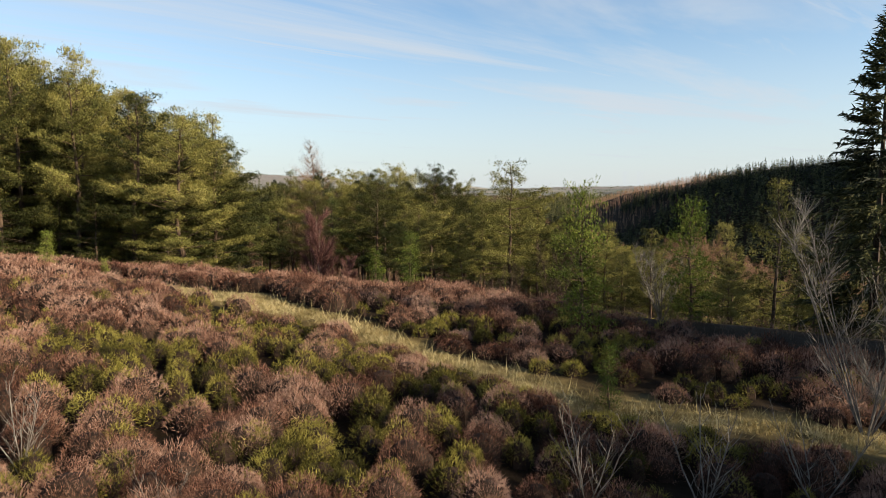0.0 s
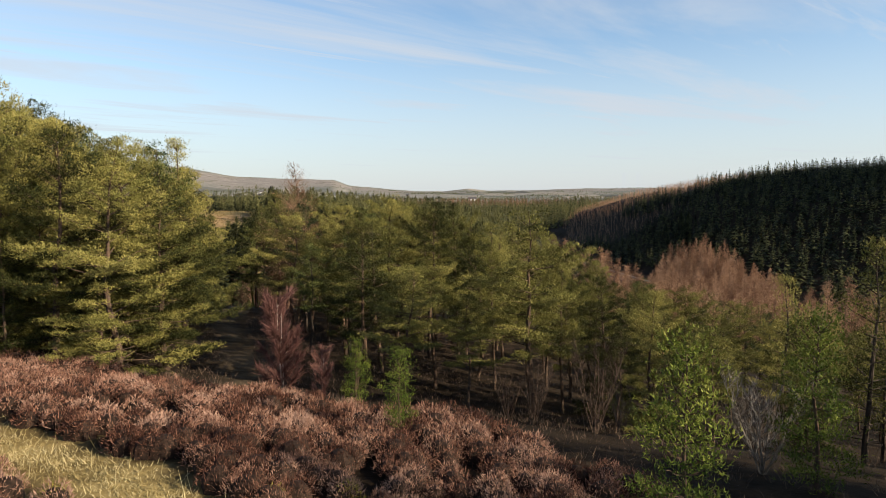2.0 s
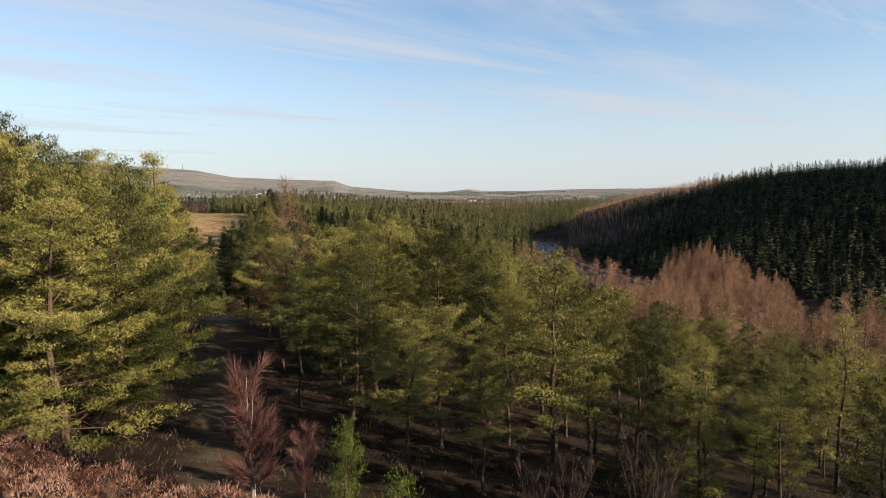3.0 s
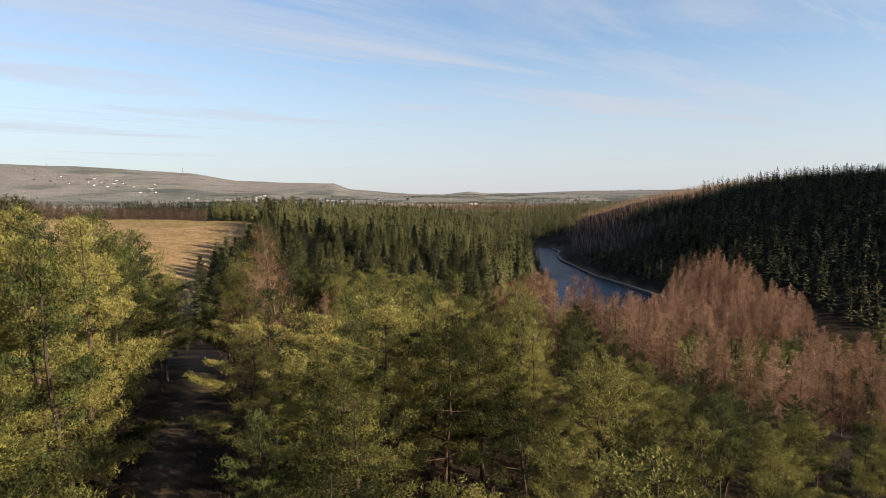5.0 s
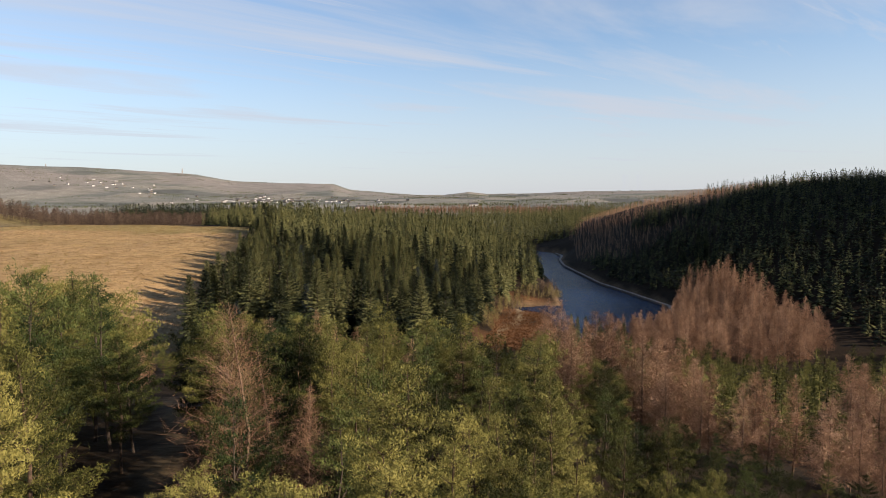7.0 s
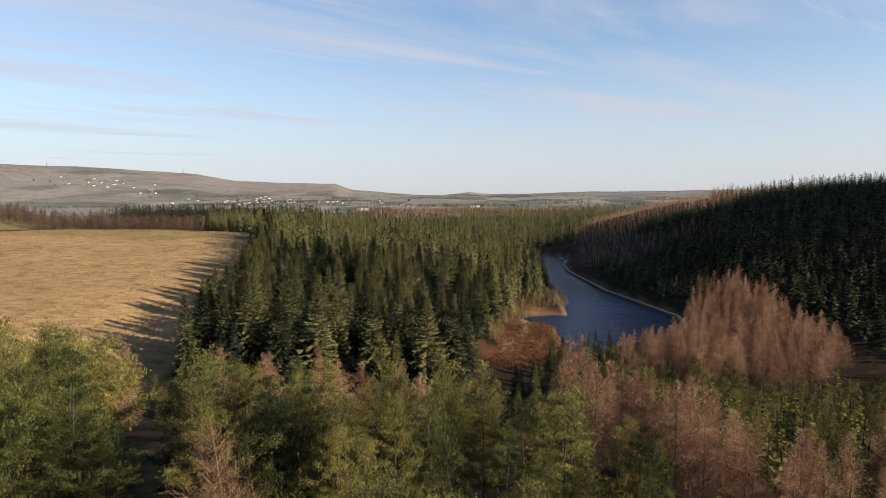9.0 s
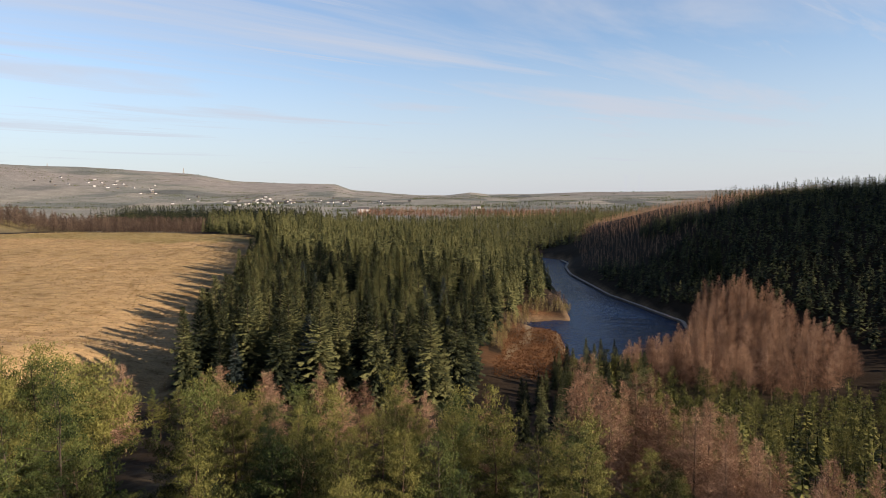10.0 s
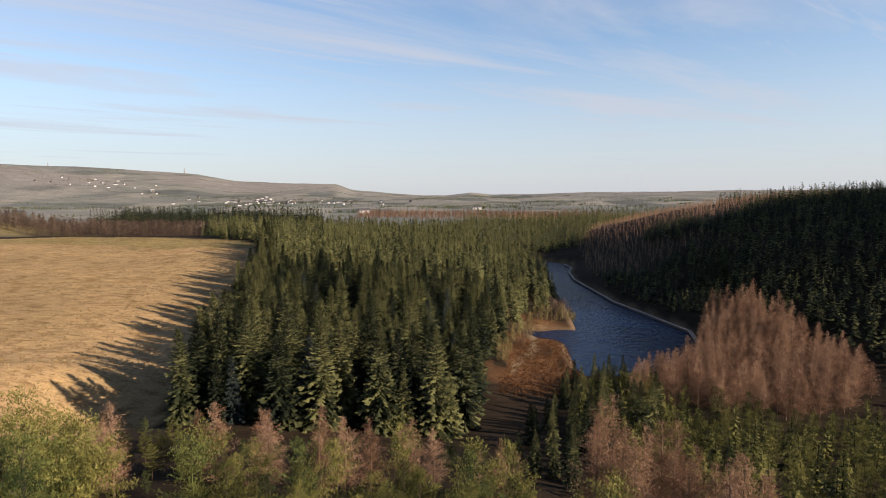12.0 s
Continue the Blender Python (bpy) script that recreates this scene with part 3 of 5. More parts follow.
def spruce_parts(seed, h, spread=0.16, whorl=0.55, fine=1.0, skirt=0.03, leaf=0.30, width=0.16, pitched=True):
    """A spruce: straight stem, whorls of boughs that dip and lift at the tip, feathered with hanging sprays."""
    rng = np.random.default_rng(seed)
    wood = [tube([[0, 0, -0.4], [0, 0, h * 0.5], [0, 0, h]], [0.012 * h + 0.02, 0.007 * h, 0.012], 6)]
    green = []
    z, lop = skirt * h, rng.uniform(0, 6.28)
    while z < h * 0.98:
        u = z / h
        reach = spread * h * np.interp(u, [0, 0.12, 0.5, 0.8, 1], [0.82, 1.0, 0.64, 0.30, 0.03]) * rng.uniform(0.8, 1.12) + 0.10
        count = int(rng.integers(5, 8))
        first = rng.uniform(0, 6.28)
        for k in range(count):
            a = first + (k + rng.uniform(-0.3, 0.3)) * 2 * np.pi / count
            ln = reach * rng.uniform(0.68, 1.2) * (1 + 0.1 * math.cos(a - lop))
            d = np.array([math.cos(a), math.sin(a), np.interp(u, [0, 0.6, 1], [-0.30, 0.0, 0.9])])
            st = np.array([0, 0, z + rng.normal() * 0.12])
            bough = curve_pts(st, unit(d), ln, (0, 0, np.interp(u, [0, 0.7, 1], [-0.18, 0.08, 0.1])), 4, rng, 0.03)
            for p, q in zip(bough[:-1], bough[1:]) if pitched else ():
                green.append(tents(p[None] - (q - p) * 0.15, q[None] + (q - p) * 0.2, 0.34 * ln + 0.12, 0.13 * ln + 0.04))
            m = max(3, int(ln * 2.6 * fine))
            s = np.linspace(0.25, 1.0, m)
            root = np.stack([np.interp(s * 3, np.arange(4), bough[:, c]) for c in range(3)], 1)
            out = np.array([-math.sin(a), math.cos(a), 0])
            for sg in (-1, 1):
                td = unit(out * sg * rng.uniform(0.3, 1.0, (m, 1)) + unit(d) * 0.9 + rng.normal(size=(m, 3)) * 0.25 + [0, 0, -0.22])
                tl = (leaf + 0.24 * ln * (1.05 - s))[:, None] * rng.uniform(0.65, 1.25, (m, 1))
                green.append(blades(root, root + td * tl, width, rng, 0.5))
            hang = root[1:] + rng.normal(size=(m - 1, 3)) * 0.06
            green.append(blades(hang, hang + unit(d * 0.45 + rng.normal(size=(m - 1, 3)) * 0.3 + [0, 0, -0.6]) * leaf * rng.uniform(0.6, 1.2, (m - 1, 1)), width, rng))
        z += whorl * rng.uniform(0.75, 1.25) * (0.55 + 0.55 * (1 - u))
    green.append(blades(np.array([[0, 0, h * 0.95]] * 3), np.array([[0, 0, h * 1.03]] * 3), 0.12, rng))
    return np.concatenate(wood), np.concatenate(green)


def larch_parts(seed, h, spread=0.17, whorl=0.36, fine=1.0, twig=0.035):
    """A leafless larch: straight stem, thin boughs, a soft mist of fine twigs all through the crown."""
    rng = np.random.default_rng(seed)
    wood = [tube([[0, 0, -0.4], [0.02 * h * rng.normal(), 0, h * 0.5], [0, 0, h]], [0.009 * h + 0.02, 0.006 * h, 0.012], 6)]
    fuzz = []
    z = 0.10 * h
    while z < h * 0.97:
        u = z / h
        reach = spread * h * np.interp(u, [0, 0.2, 0.55, 0.85, 1], [0.80, 1.0, 0.66, 0.28, 0.05]) + 0.1
        for k in range(int(rng.integers(4, 7))):
            a, ln = rng.uniform(0, 2 * np.pi), reach * rng.uniform(0.55, 1.15)
            d = unit(np.array([math.cos(a), math.sin(a), np.interp(u, [0, 1], [0.15, 0.9]) + rng.normal() * 0.15]))
            bough = curve_pts(np.array([0, 0, z]), d, ln, (0, 0, 0.16), 4, rng, 0.08)
            wood.append(blades(bough[:1], bough[-1:], 0.045, rng))
            m = max(6, int(ln * 13 * fine))
            s = rng.uniform(0.1, 1.0, m)
            root = np.stack([np.interp(s * 3, np.arange(4), bough[:, c]) for c in range(3)], 1) + rng.normal(size=(m, 3)) * [0.20, 0.20, 0.24] * (0.4 + 0.35 * ln)
            td = unit(rng.normal(size=(m, 3)) * [0.9, 0.9, 0.6] + d * 0.7 + [0, 0, 0.25])
            fuzz.append(blades(root, root + td * rng.uniform(0.3, 0.9, (m, 1)) * (0.45 + 0.14 * ln), twig, rng))
        z += whorl * rng.uniform(0.7, 1.3)
    return np.concatenate(wood), np.concatenate(fuzz)


def birch_parts(seed, h, stems=3, spread=0.34, twigs=900, lean=0.12, width=0.014, rise=1.1, thick=0.011):
    """A bare bush or young birch: several stems, forking boughs, many fine upright twigs."""
    rng = np.random.default_rng(seed)
    wood, fuzz = [], []
    boughs = []
    for k in range(stems):
        a = rng.uniform(0, 2 * np.pi)
        d = unit(np.array([math.cos(a) * lean, math.sin(a) * lean, 1.0]))
        st = curve_pts(np.array([math.cos(a), math.sin(a), 0]) * 0.02 * h * (stems > 1), d, h * rng.uniform(0.8, 1.0), (0, 0, 0), 6, rng, 0.02)
        wood.append(tube(st, np.linspace(thick * h + 0.003, 0.003, 6), 5))
        for f in np.linspace(0.12, 0.95, int(18 / stems ** 0.5)):
            b = rng.uniform(0, 2 * np.pi)
            p = np.array([np.interp(f * 5, np.arange(6), st[:, c]) for c in range(3)])
            dd = unit(np.array([math.cos(b), math.sin(b), rise + rng.normal() * 0.2]))
            ln = spread * h * np.interp(f, [0, 0.3, 1], [0.8, 1.0, 0.35]) * rng.uniform(0.6, 1.2)
            bough = curve_pts(p, dd, ln, (0, 0, 0.15), 5, rng, 0.08)
            wood.append(tube(bough, np.linspace(0.3 * thick * h, 0.0015, 5) + 0.001, 3))
            boughs.append(bough)
    for q in range(twigs):
        bough = boughs[rng.integers(len(boughs))]
        s = rng.uniform(0.1, 1)
        p = np.array([np.interp(s * 4, np.arange(5), bough[:, c]) for c in range(3)])
        d = unit(unit(bough[-1] - bough[0]) + rng.normal(size=3) * 0.5 + [0, 0, 0.25])
        fuzz.append((p, p + d * rng.uniform(0.06, 0.17) * h))
    fz = np.array(fuzz)
    return np.concatenate(wood), blades(fz[:, 0], fz[:, 1], width, rng)


def far_conifer(seed, h, spread, tiers, per, wide=0.5, sag=0.3, bottom=0.08):
    """A conifer seen from afar: tiers of drooping boughs, each a few broad sprays."""
    rng = np.random.default_rng(seed)
    n = tiers * per
    u = np.clip(np.repeat(np.linspace(bottom, 0.96, tiers), per) + rng.normal(size=n) * 0.03, 0, 0.99)
    a = rng.uniform(0, 2 * np.pi, n)
    reach = (spread * h * (1 - u) ** 0.85 + 0.02 * h) * rng.uniform(0.7, 1.2, n)
    d = np.column_stack([np.cos(a), np.sin(a), np.interp(u, [0, 0.7, 1], [-sag - 0.2, -0.1, 0.9])])
    base = np.column_stack([0 * u, 0 * u, u * h]) + d * reach[:, None] * 0.08
    return np.concatenate([tents(base, base + d * reach[:, None], wide * reach + 0.08, 0.22 * reach), blades(np.array([[0, 0, h * 0.9]] * 3), np.array([[0, 0, h * 1.03]] * 3), 0.03 * h, rng), tube([[0, 0, -0.5], [0, 0, h]], [0.2, 0.03], 3)])


def far_larch(seed, h, spread, n, width=0.10):
    """A bare larch seen from afar: a stem and a haze of rising twigs."""
    rng = np.random.default_rng(seed)
    u = rng.uniform(0.12, 0.98, n)
    a = rng.uniform(0, 2 * np.pi, n)
    reach = spread * h * np.interp(u, [0, 0.25, 1], [0.8, 1.0, 0.08]) * rng.uniform(0.2, 1.1, n)
    out = np.column_stack([np.cos(a), np.sin(a), 0.3 + 0 * a])
    base = np.column_stack([0 * u, 0 * u, u * h]) + out * (reach * rng.uniform(0, 0.6, n))[:, None]
    tip = base + (out + rng.normal(size=(n, 3)) * 0.5) * (0.35 * reach + 0.25)[:, None]
    return np.concatenate([blades(base, tip, width, rng), tube([[0, 0, -0.5], [0, 0, h]], [0.07, 0.02], 3)])


class Kind:
    """A few differently grown meshes of one kind of tree, to be planted many times."""

    def __init__(self, name, label, grown, bark_mat, leaf_mat, category="tree", group="", crown="crown", wood="trunk"):
        self.name, self.label, self.category, self.group, self.crown, self.wood = name, label, category, group, crown, wood
        self.meshes = [(mesh_of(name + "_wood", w, bark_mat), mesh_of(name + "_crown", g, leaf_mat)) for w, g in grown]

    def plant(self, x, y, size=1.0, turn=None, which=None, label="", sink=0.0, wide=1.0):
        wood, leaves = self.meshes[RNG.integers(len(self.meshes)) if which is None else which]
        top = new(self.name)
        top.location = (x, y, float(height(x, y)) - sink)
        top.rotation_euler = (0, 0, RNG.uniform(0, 6.28) if turn is None else turn)
        top.scale = (size * wide, size * wide, size)
        for nm, me in ((self.wood, wood), (self.crown, leaves)):
            new(nm, me).parent = top
        return tagged(top, label or self.label, self.category, self.group)


def scatter(poly, step, seed, jitter=0.42):
    """Jittered grid points inside a polygon."""
    rng = np.random.default_rng(seed)
    xs, ys = [p[0] for p in poly], [p[1] for p in poly]
    X, Y = np.meshgrid(np.arange(min(xs), max(xs), step), np.arange(min(ys), max(ys), step))
    X, Y = X.ravel() + rng.uniform(-jitter, jitter, X.size) * step, Y.ravel() + rng.uniform(-jitter, jitter, X.size) * step
    k = inside(X, Y, poly)
    return np.column_stack([X[k], Y[k]])


def wood_of(name, label, spots, sizes, grown, mat, seed, category="wood"):
    """Far trees beyond counting, joined: each spot takes one of the grown triangle sets, turned and scaled."""
    rng = np.random.default_rng(seed)
    pick = rng.integers(len(grown), size=len(spots))
    out, tones = [], []
    for k, g in enumerate(grown):
        s = spots[pick == k]
        if not len(s):
            continue
        a, sz = rng.uniform(0, 6.28, len(s)), sizes[pick == k]
        c, n = np.cos(a)[:, None, None], np.sin(a)[:, None, None]
        x, y, z = g[None, ..., 0], g[None, ..., 1], g[None, ..., 2]
        sz = sz[:, None, None]
        w = sz * rng.uniform(0.85, 1.2, len(s))[:, None, None]
        base = height(s[:, 0], s[:, 1])[:, None, None]
        tones.append(np.repeat(rng.normal(size=len(s)) * 0.11, len(g)))
        out.append(np.stack([(x * c - y * n) * w + s[:, 0][:, None, None], (x * n + y * c) * w + s[:, 1][:, None, None], z * sz + base], -1).reshape(-1, 3, 3))
    return tagged(new(name, toned(mesh_of(name, np.concatenate(out), mat), np.concatenate(tones))), label, category, kind="stuff")


# ---------------------------------------------------------------- the pine wood below the heath
pine = Kind("scots_pine", "Scots pine with orange-brown trunk and sunlit olive-green needles",
            [pine_parts(10 + k, 10.0, 0.22 + 0.03 * (k % 3), (0.05, 0.10, 0.07, 0.34, 0.42, 0.38)[k], 0.25, 5, 8, 0.10, 0.013, 0.62, 0.35, 14, coat=46) for k in range(6)], PINE_BARK, PINE, group="pines of the wood below the heath")
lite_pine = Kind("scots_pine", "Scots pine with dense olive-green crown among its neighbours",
                 [pine_parts(20 + k, 10.0, 0.215 + 0.025 * (k % 3), 0.25, 0.26, 3, 6, 0.125, 0.022, 0.68, 0.5, 4, coat=32) for k in range(5)], PINE_BARK, PINE_SHADED, group="pines of the wood below the heath")
dark_pine = Kind("lodgepole_pine", "dark green bushy pine among olive Scots pines",
                 [pine_parts(30 + k, 9.0, 0.22, (0.15, 0.3, 0.45)[k], 0.26, 4, 5, 0.12, 0.022, 0.64, 0.1, coat=30) for k in range(3)], DARK_BARK, DARK_PINE, group="pines of the wood below the heath")
young = Kind("young_pine", "bushy bright green young pine standing in heather", [pine_parts(40 + k, 3.0, 0.17, 0.05, 0.12, 5, 8, 0.065, 0.012, 0.20, -0.9, 0, coat=20) for k in range(3)],
             PINE_BARK, YOUNG_PINE, group="young pines on the heath")
PINE_WOOD = [(-75, 28), (-30, 28), (-18, 29), (-13, 30), (-10, 33), (-4, 30), (-1, 27.5), (4, 26.5), (10, 24), (13.5, 20), (20, 14), (40, 12), (54, 34), (42, 52), (35, 63), (27, 72), (18, 80), (11, 89), (5, 94), (-10, 95), (-30, 97), (-46, 98), (-64, 100), (-74, 90), (-80, 60)]
# tall pines that stand out of the wood: place and height of the top
TALL_PINES = [(-11.2, 27.2, 7.2), (-13.6, 27.6, 8.2), (-16.2, 28.0, 9.2), (-10.4, 29.2, 6.6), (-12.6, 30.6, 8.0), (-19.0, 27.0, 9.8), (-22.4, 28.0, 10.6), (-1.2, 27.2, 3.4), (0.8, 26.4, 2.6), (5.6, 26.2, 1.6), (-3.4, 29.6, 4.4),
              (-19.6, 29.6, 11.0), (-17.1, 30.2, 10.6), (-14.6, 31.2, 8.8), (-19.4, 41.1, 9.6), (-15.4, 43.1, 9.1), (-19.1, 44.2, 9.4), (3.2, 28.6, 5.3), (9.2, 31.6, 1.0), (11.0, 31.0, 0.0), (14.9, 51.7, -0.8), (-5.8, 41.9, 5.2), (-2.8, 33.7, 4.6), (3.8, 45.9, 1.2),
              (14.4, 61.9, -2.5), (14.0, 52.9, -1.7), (-9.0, 43.4, 4.6), (-3.0, 54.2, 5.2), (2.6, 66.0, 0.6), (-16.9, 48.0, 7.7), (5.9, 75.9, 1.7), (-2.9, 43.4, 5.6), (12.0, 76.0, -0.6), (-5.2, 38.7, 4.6), (-11.0, 58.0, 5.9), (0.0, 77.8, 2.7), (-8.7, 67.4, 4.6), (-0.4, 31.4, 3.2), (1.6, 36.5, 3.4), (5.6, 33.6, 2.2)]
spots = np.concatenate([scatter(PINE_WOOD, 3.7, 3, 0.46), scatter([(-36, 30.5), (-15, 31.5), (-16, 42), (-38, 44)], 4.0, 33)])
d, half = to_line(spots[:, 0], spots[:, 1], FOREST_TRACK)
spots = spots[(d > np.where(spots[:, 1] < 60, 3.0, 2.0)) & (spots[:, 0] > -0.74 * spots[:, 1] - 5)]
tall = np.array(TALL_PINES)
spots = spots[np.min(np.hypot(spots[:, :1] - tall[None, :, 0], spots[:, 1:] - tall[None, :, 1]), 1) > 1.9]
spots = spots[np.argsort(np.hypot(spots[:, 0], spots[:, 1]))]


def pine_top(x, y):
    """Height above datum that the tops of the wood reach."""
    z = np.interp(x, [-45, -30, -24, -18, -15, -9, -3, 6, 14, 20, 30, 45], [13.0, 13.2, 12.2, 10.0, 9.0, 6.8, 5.8, 3.8, 0.2, -0.8, -3.5, -8.5])
    return z - 0.08 * max(0.0, y - 92) - max(0.0, y - 54) * np.interp(x, [13, 22], [0, 0.3]) - max(0.0, y - 46) * np.interp(x, [-32, -24, -16, -8, 8], [0.19, 0.24, 0.2, 0.11, 0.07])


for x, y, top in TALL_PINES:
    s = float(top - height(x, y)) / 10
    (pine if y < 50 else lite_pine).plant(x, y, s, which=(int(RNG.integers(3)) if x < -9.5 else 3 + int(RNG.integers(3))) if y < 50 else None, wide=min(1.25, 1.05 / max(s, 0.7)) * RNG.uniform(0.95, 1.15))
lite_spots = []
for k, (x, y) in enumerate(spots):
    s = float(np.clip((pine_top(x, y) - height(x, y)) / 10 * RNG.choice([RNG.uniform(0.6, 0.8), RNG.uniform(0.85, 1.02)], p=[0.25, 0.75]), 0.38, 1.5))
    if y > 50 and RNG.random() < 0.18:
        continue
    if y > 60 and k > 330:
        lite_spots.append((x, y, s))
    elif RNG.random() < (0.6 if -12 < x < -4 and y < 60 else 0.5 if x < -12 and y > 48 else 0.10 if y < 60 else 0.35) and y > 34:
        dark_pine.plant(x, y, s * 1.1, which=1 + int(RNG.integers(2)) if x > -12 and y < 50 else None)
    elif y < 50 and x < 26:
        pine.plant(x, y, s, which=int(RNG.integers(3)) if x < -12 else 3 + int(RNG.integers(3)), wide=RNG.uniform(0.9, 1.15))
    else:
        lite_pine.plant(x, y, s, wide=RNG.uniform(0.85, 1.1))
lite_spots = np.array(lite_spots)
lite = [np.concatenate(pine_parts(20 + k, 10.0, 0.225, 0.3, 0.38, 2, 3, 0.21, 0.075, 0.75, 0.6, 0, True, 12)) for k in range(5)]
dim = np.random.default_rng(13).random(len(lite_spots)) < 0.5
wood_of("pine_wood", "olive-green Scots pine wood running down the slope", lite_spots[~dim, :2], lite_spots[~dim, 2], lite, PINE_SHADED, 12)
wood_of("dark_pine_wood", "dark green pines standing among the olive ones", lite_spots[dim, :2], lite_spots[dim, 2], lite, DARK_PINE, 14)
for x, y, s in ((7.0, 27.0, 0.5), (6, 29.6, 0.55), (13, 28, 0.5), (-12.4, 28.4, 0.45), (-14.8, 27.0, 0.4), (-17.4, 28.6, 0.5), (-20.6, 27.4, 0.5), (-15.2, 29.6, 0.6), (-23.5, 26.8, 0.6), (-18.6, 30.6, 0.7)):
    pine.plant(x, y, s, which=0, wide=1.2)
# pines beside the heath whose shade falls across it (shade trees)
for x, y, s in ((13.6, 7.8, 0.62), (15.2, 8.8, 0.70), (16.6, 9.9, 0.70), (17.8, 11.4, 0.66), (19.4, 13.0, 0.64), (16.6, 12.2, 0.56), (14.6, 10.4, 0.56), (18.2, 9.2, 0.78), (13, 2.8, 0.66), (15.5, 1.6, 0.74), (14.5, 0.3, 0.62), (11.5, 1.0, 0.55), (13, -1.2, 0.65), (16.2, 0.4, 0.75), (17.5, 1.8, 0.8), (11.2, 9.4, 0.26), (12.4, 10.9, 0.28), (13.6, 12.2, 0.30), (15, 13.6, 0.34)):
    lite_pine.plant(x, y, s, wide=1.7)
# the thin tree and the dark spruce at the edge of the heath
edge_pine = Kind("thin_conifer", "thin grey-green conifer with sparse needles and visible stem", [pine_parts(52, 7.0, 0.19, 0.2, 0.32, 3, 6, 0.10, 0.018, 0.45, -0.3, 14)], DARK_BARK, PINE)
edge_pine.plant(13.6, 25.8, 1.05)
edge_pine.plant(16.5, 29.0, 0.9)
edge_pine.plant(14.8, 33.0, 1.0)
for x, y, s in ((3.1, 13.7, 1.04), (2.5, 9.3, 0.32), (6.8, 17.2, 1.08), (-11.8, 18.8, 0.42), (-9.1, 16.9, 0.24), (-2.6, 23.6, 0.66), (-0.95, 18.6, 0.62)):
    young.plant(x, y, s, label="small bright green pine sapling beside the heath path" if s < 0.5 else "")

birch = Kind("young_birch", "bare young birch with purple-brown twigs and pale stem", [birch_parts(3, 3.0, 2, 0.36, 6000, 0.05, 0.013, 1.0, 0.008)], PALE_BARK, BIRCH_TWIG, group="birches on the heath")
birch.plant(-4.5, 23.0, 1.0)
birch.plant(-3.6, 23.9, 0.55)
brown_shrub = Kind("bare_shrub", "bare brown multi-stemmed shrub at the edge of the pines", [birch_parts(5, 2.6, 9, 0.26, 1300, 0.3, 0.008, 1.8, 0.004), birch_parts(6, 2.4, 8, 0.26, 1300, 0.35, 0.008, 1.7, 0.004)], BROWN_BARK, SCRUB, "shrub", "bare shrubs on the heath", "crown", "stem")
for x, y, s in ((4.0, 22.4, 1.0), (2.4, 22.8, 0.75), (1.8, 23.6, 0.6), (5.2, 24.0, 0.6), (-6.8, 21.5, 0.3)):
    brown_shrub.plant(x, y, s)
grey_shrub = Kind("bare_shrub", "leafless pale grey shrub with tangled twigs", [birch_parts(7, 2.3, 9, 0.30, 1100, 0.4, 0.010, 1.2, 0.005), birch_parts(8, 3.7, 16, 0.30, 2000, 0.45, 0.006, 1.4, 0.0026), birch_parts(9, 1.3, 5, 0.38, 130, 0.45, 0.004, 1.1, 0.006)],
                  TWIG_BARK, GREY_TWIG, "shrub", "bare shrubs on the heath", "crown", "stem")
for x, y, s, k in ((6.4, 18.3, 1.0, 0), (6.0, 8.7, 0.95, 1), (1.5, 6.3, 0.95, 2), (2.75, 6.4, 1.0, 2), (4.0, 6.5, 0.9, 2), (-4.5, 6.5, 0.8, 2), (-2.6, 5.6, 0.5, 2), (11.5, 30.5, 0.7, 0)):
    grey_shrub.plant(x, y, s, which=k)

# ---------------------------------------------------------------- the spruce plantation
spruce = Kind("sitka_spruce", "tall dark green spruce at the edge of the plantation", [spruce_parts(60 + k, 21.0, 0.16 + 0.02 * (k % 3), 0.62, 1.0) for k in range(6)], DARK_BARK, SPRUCE, group="spruces of the plantation")
blue = Kind("blue_spruce", "blue-green spruce at the plantation's sunlit edge", [spruce_parts(68, 17.0, 0.16, 0.6)], DARK_BARK, BLUE_SPRUCE, group="spruces of the plantation")


def spruce_size(y):
    """The plantation is younger towards its far end."""
    return np.interp(y, [150, 250, 340, 480, 620], [1.0, 0.95, 0.80, 0.68, 0.66])


spots = scatter(SPRUCES, 5.7, 5)
order = np.argsort(spots[:, 1] + 0.25 * np.abs(spots[:, 0] + 25))
spots = spots[order][np.random.default_rng(4).random(len(spots)) > 0.10]
for x, y in spots[:290]:
    (blue if RNG.random() < 0.06 else spruce).plant(x, y, spruce_size(y) * RNG.uniform(0.55, 1.05) if RNG.random() < 0.65 else spruce_size(y) * RNG.uniform(0.9, 1.12), wide=RNG.uniform(0.9, 1.3))
far_spruce = [far_conifer(80 + k, 21.0, 0.17, 17, 8, 0.5) for k in range(5)]
wood_of("spruce_wood", "dense dark green spruce plantation beyond the pasture", spots[290:], RNG.uniform(0.58, 1.15, len(spots) - 290) * spruce_size(spots[290:, 1]), far_spruce, SPRUCE, 1)
edge_spruce = Kind("sitka_spruce", "dark spruce standing at the edge of the heath", [spruce_parts(75, 10.5, 0.20, 0.17, 5.0, 0.03, 0.2, 0.065, False)], DARK_BARK, SPRUCE)
edge_spruce.plant(13.9, 20.2)
edge_spruce.plant(18.2, 22.5, 0.8)
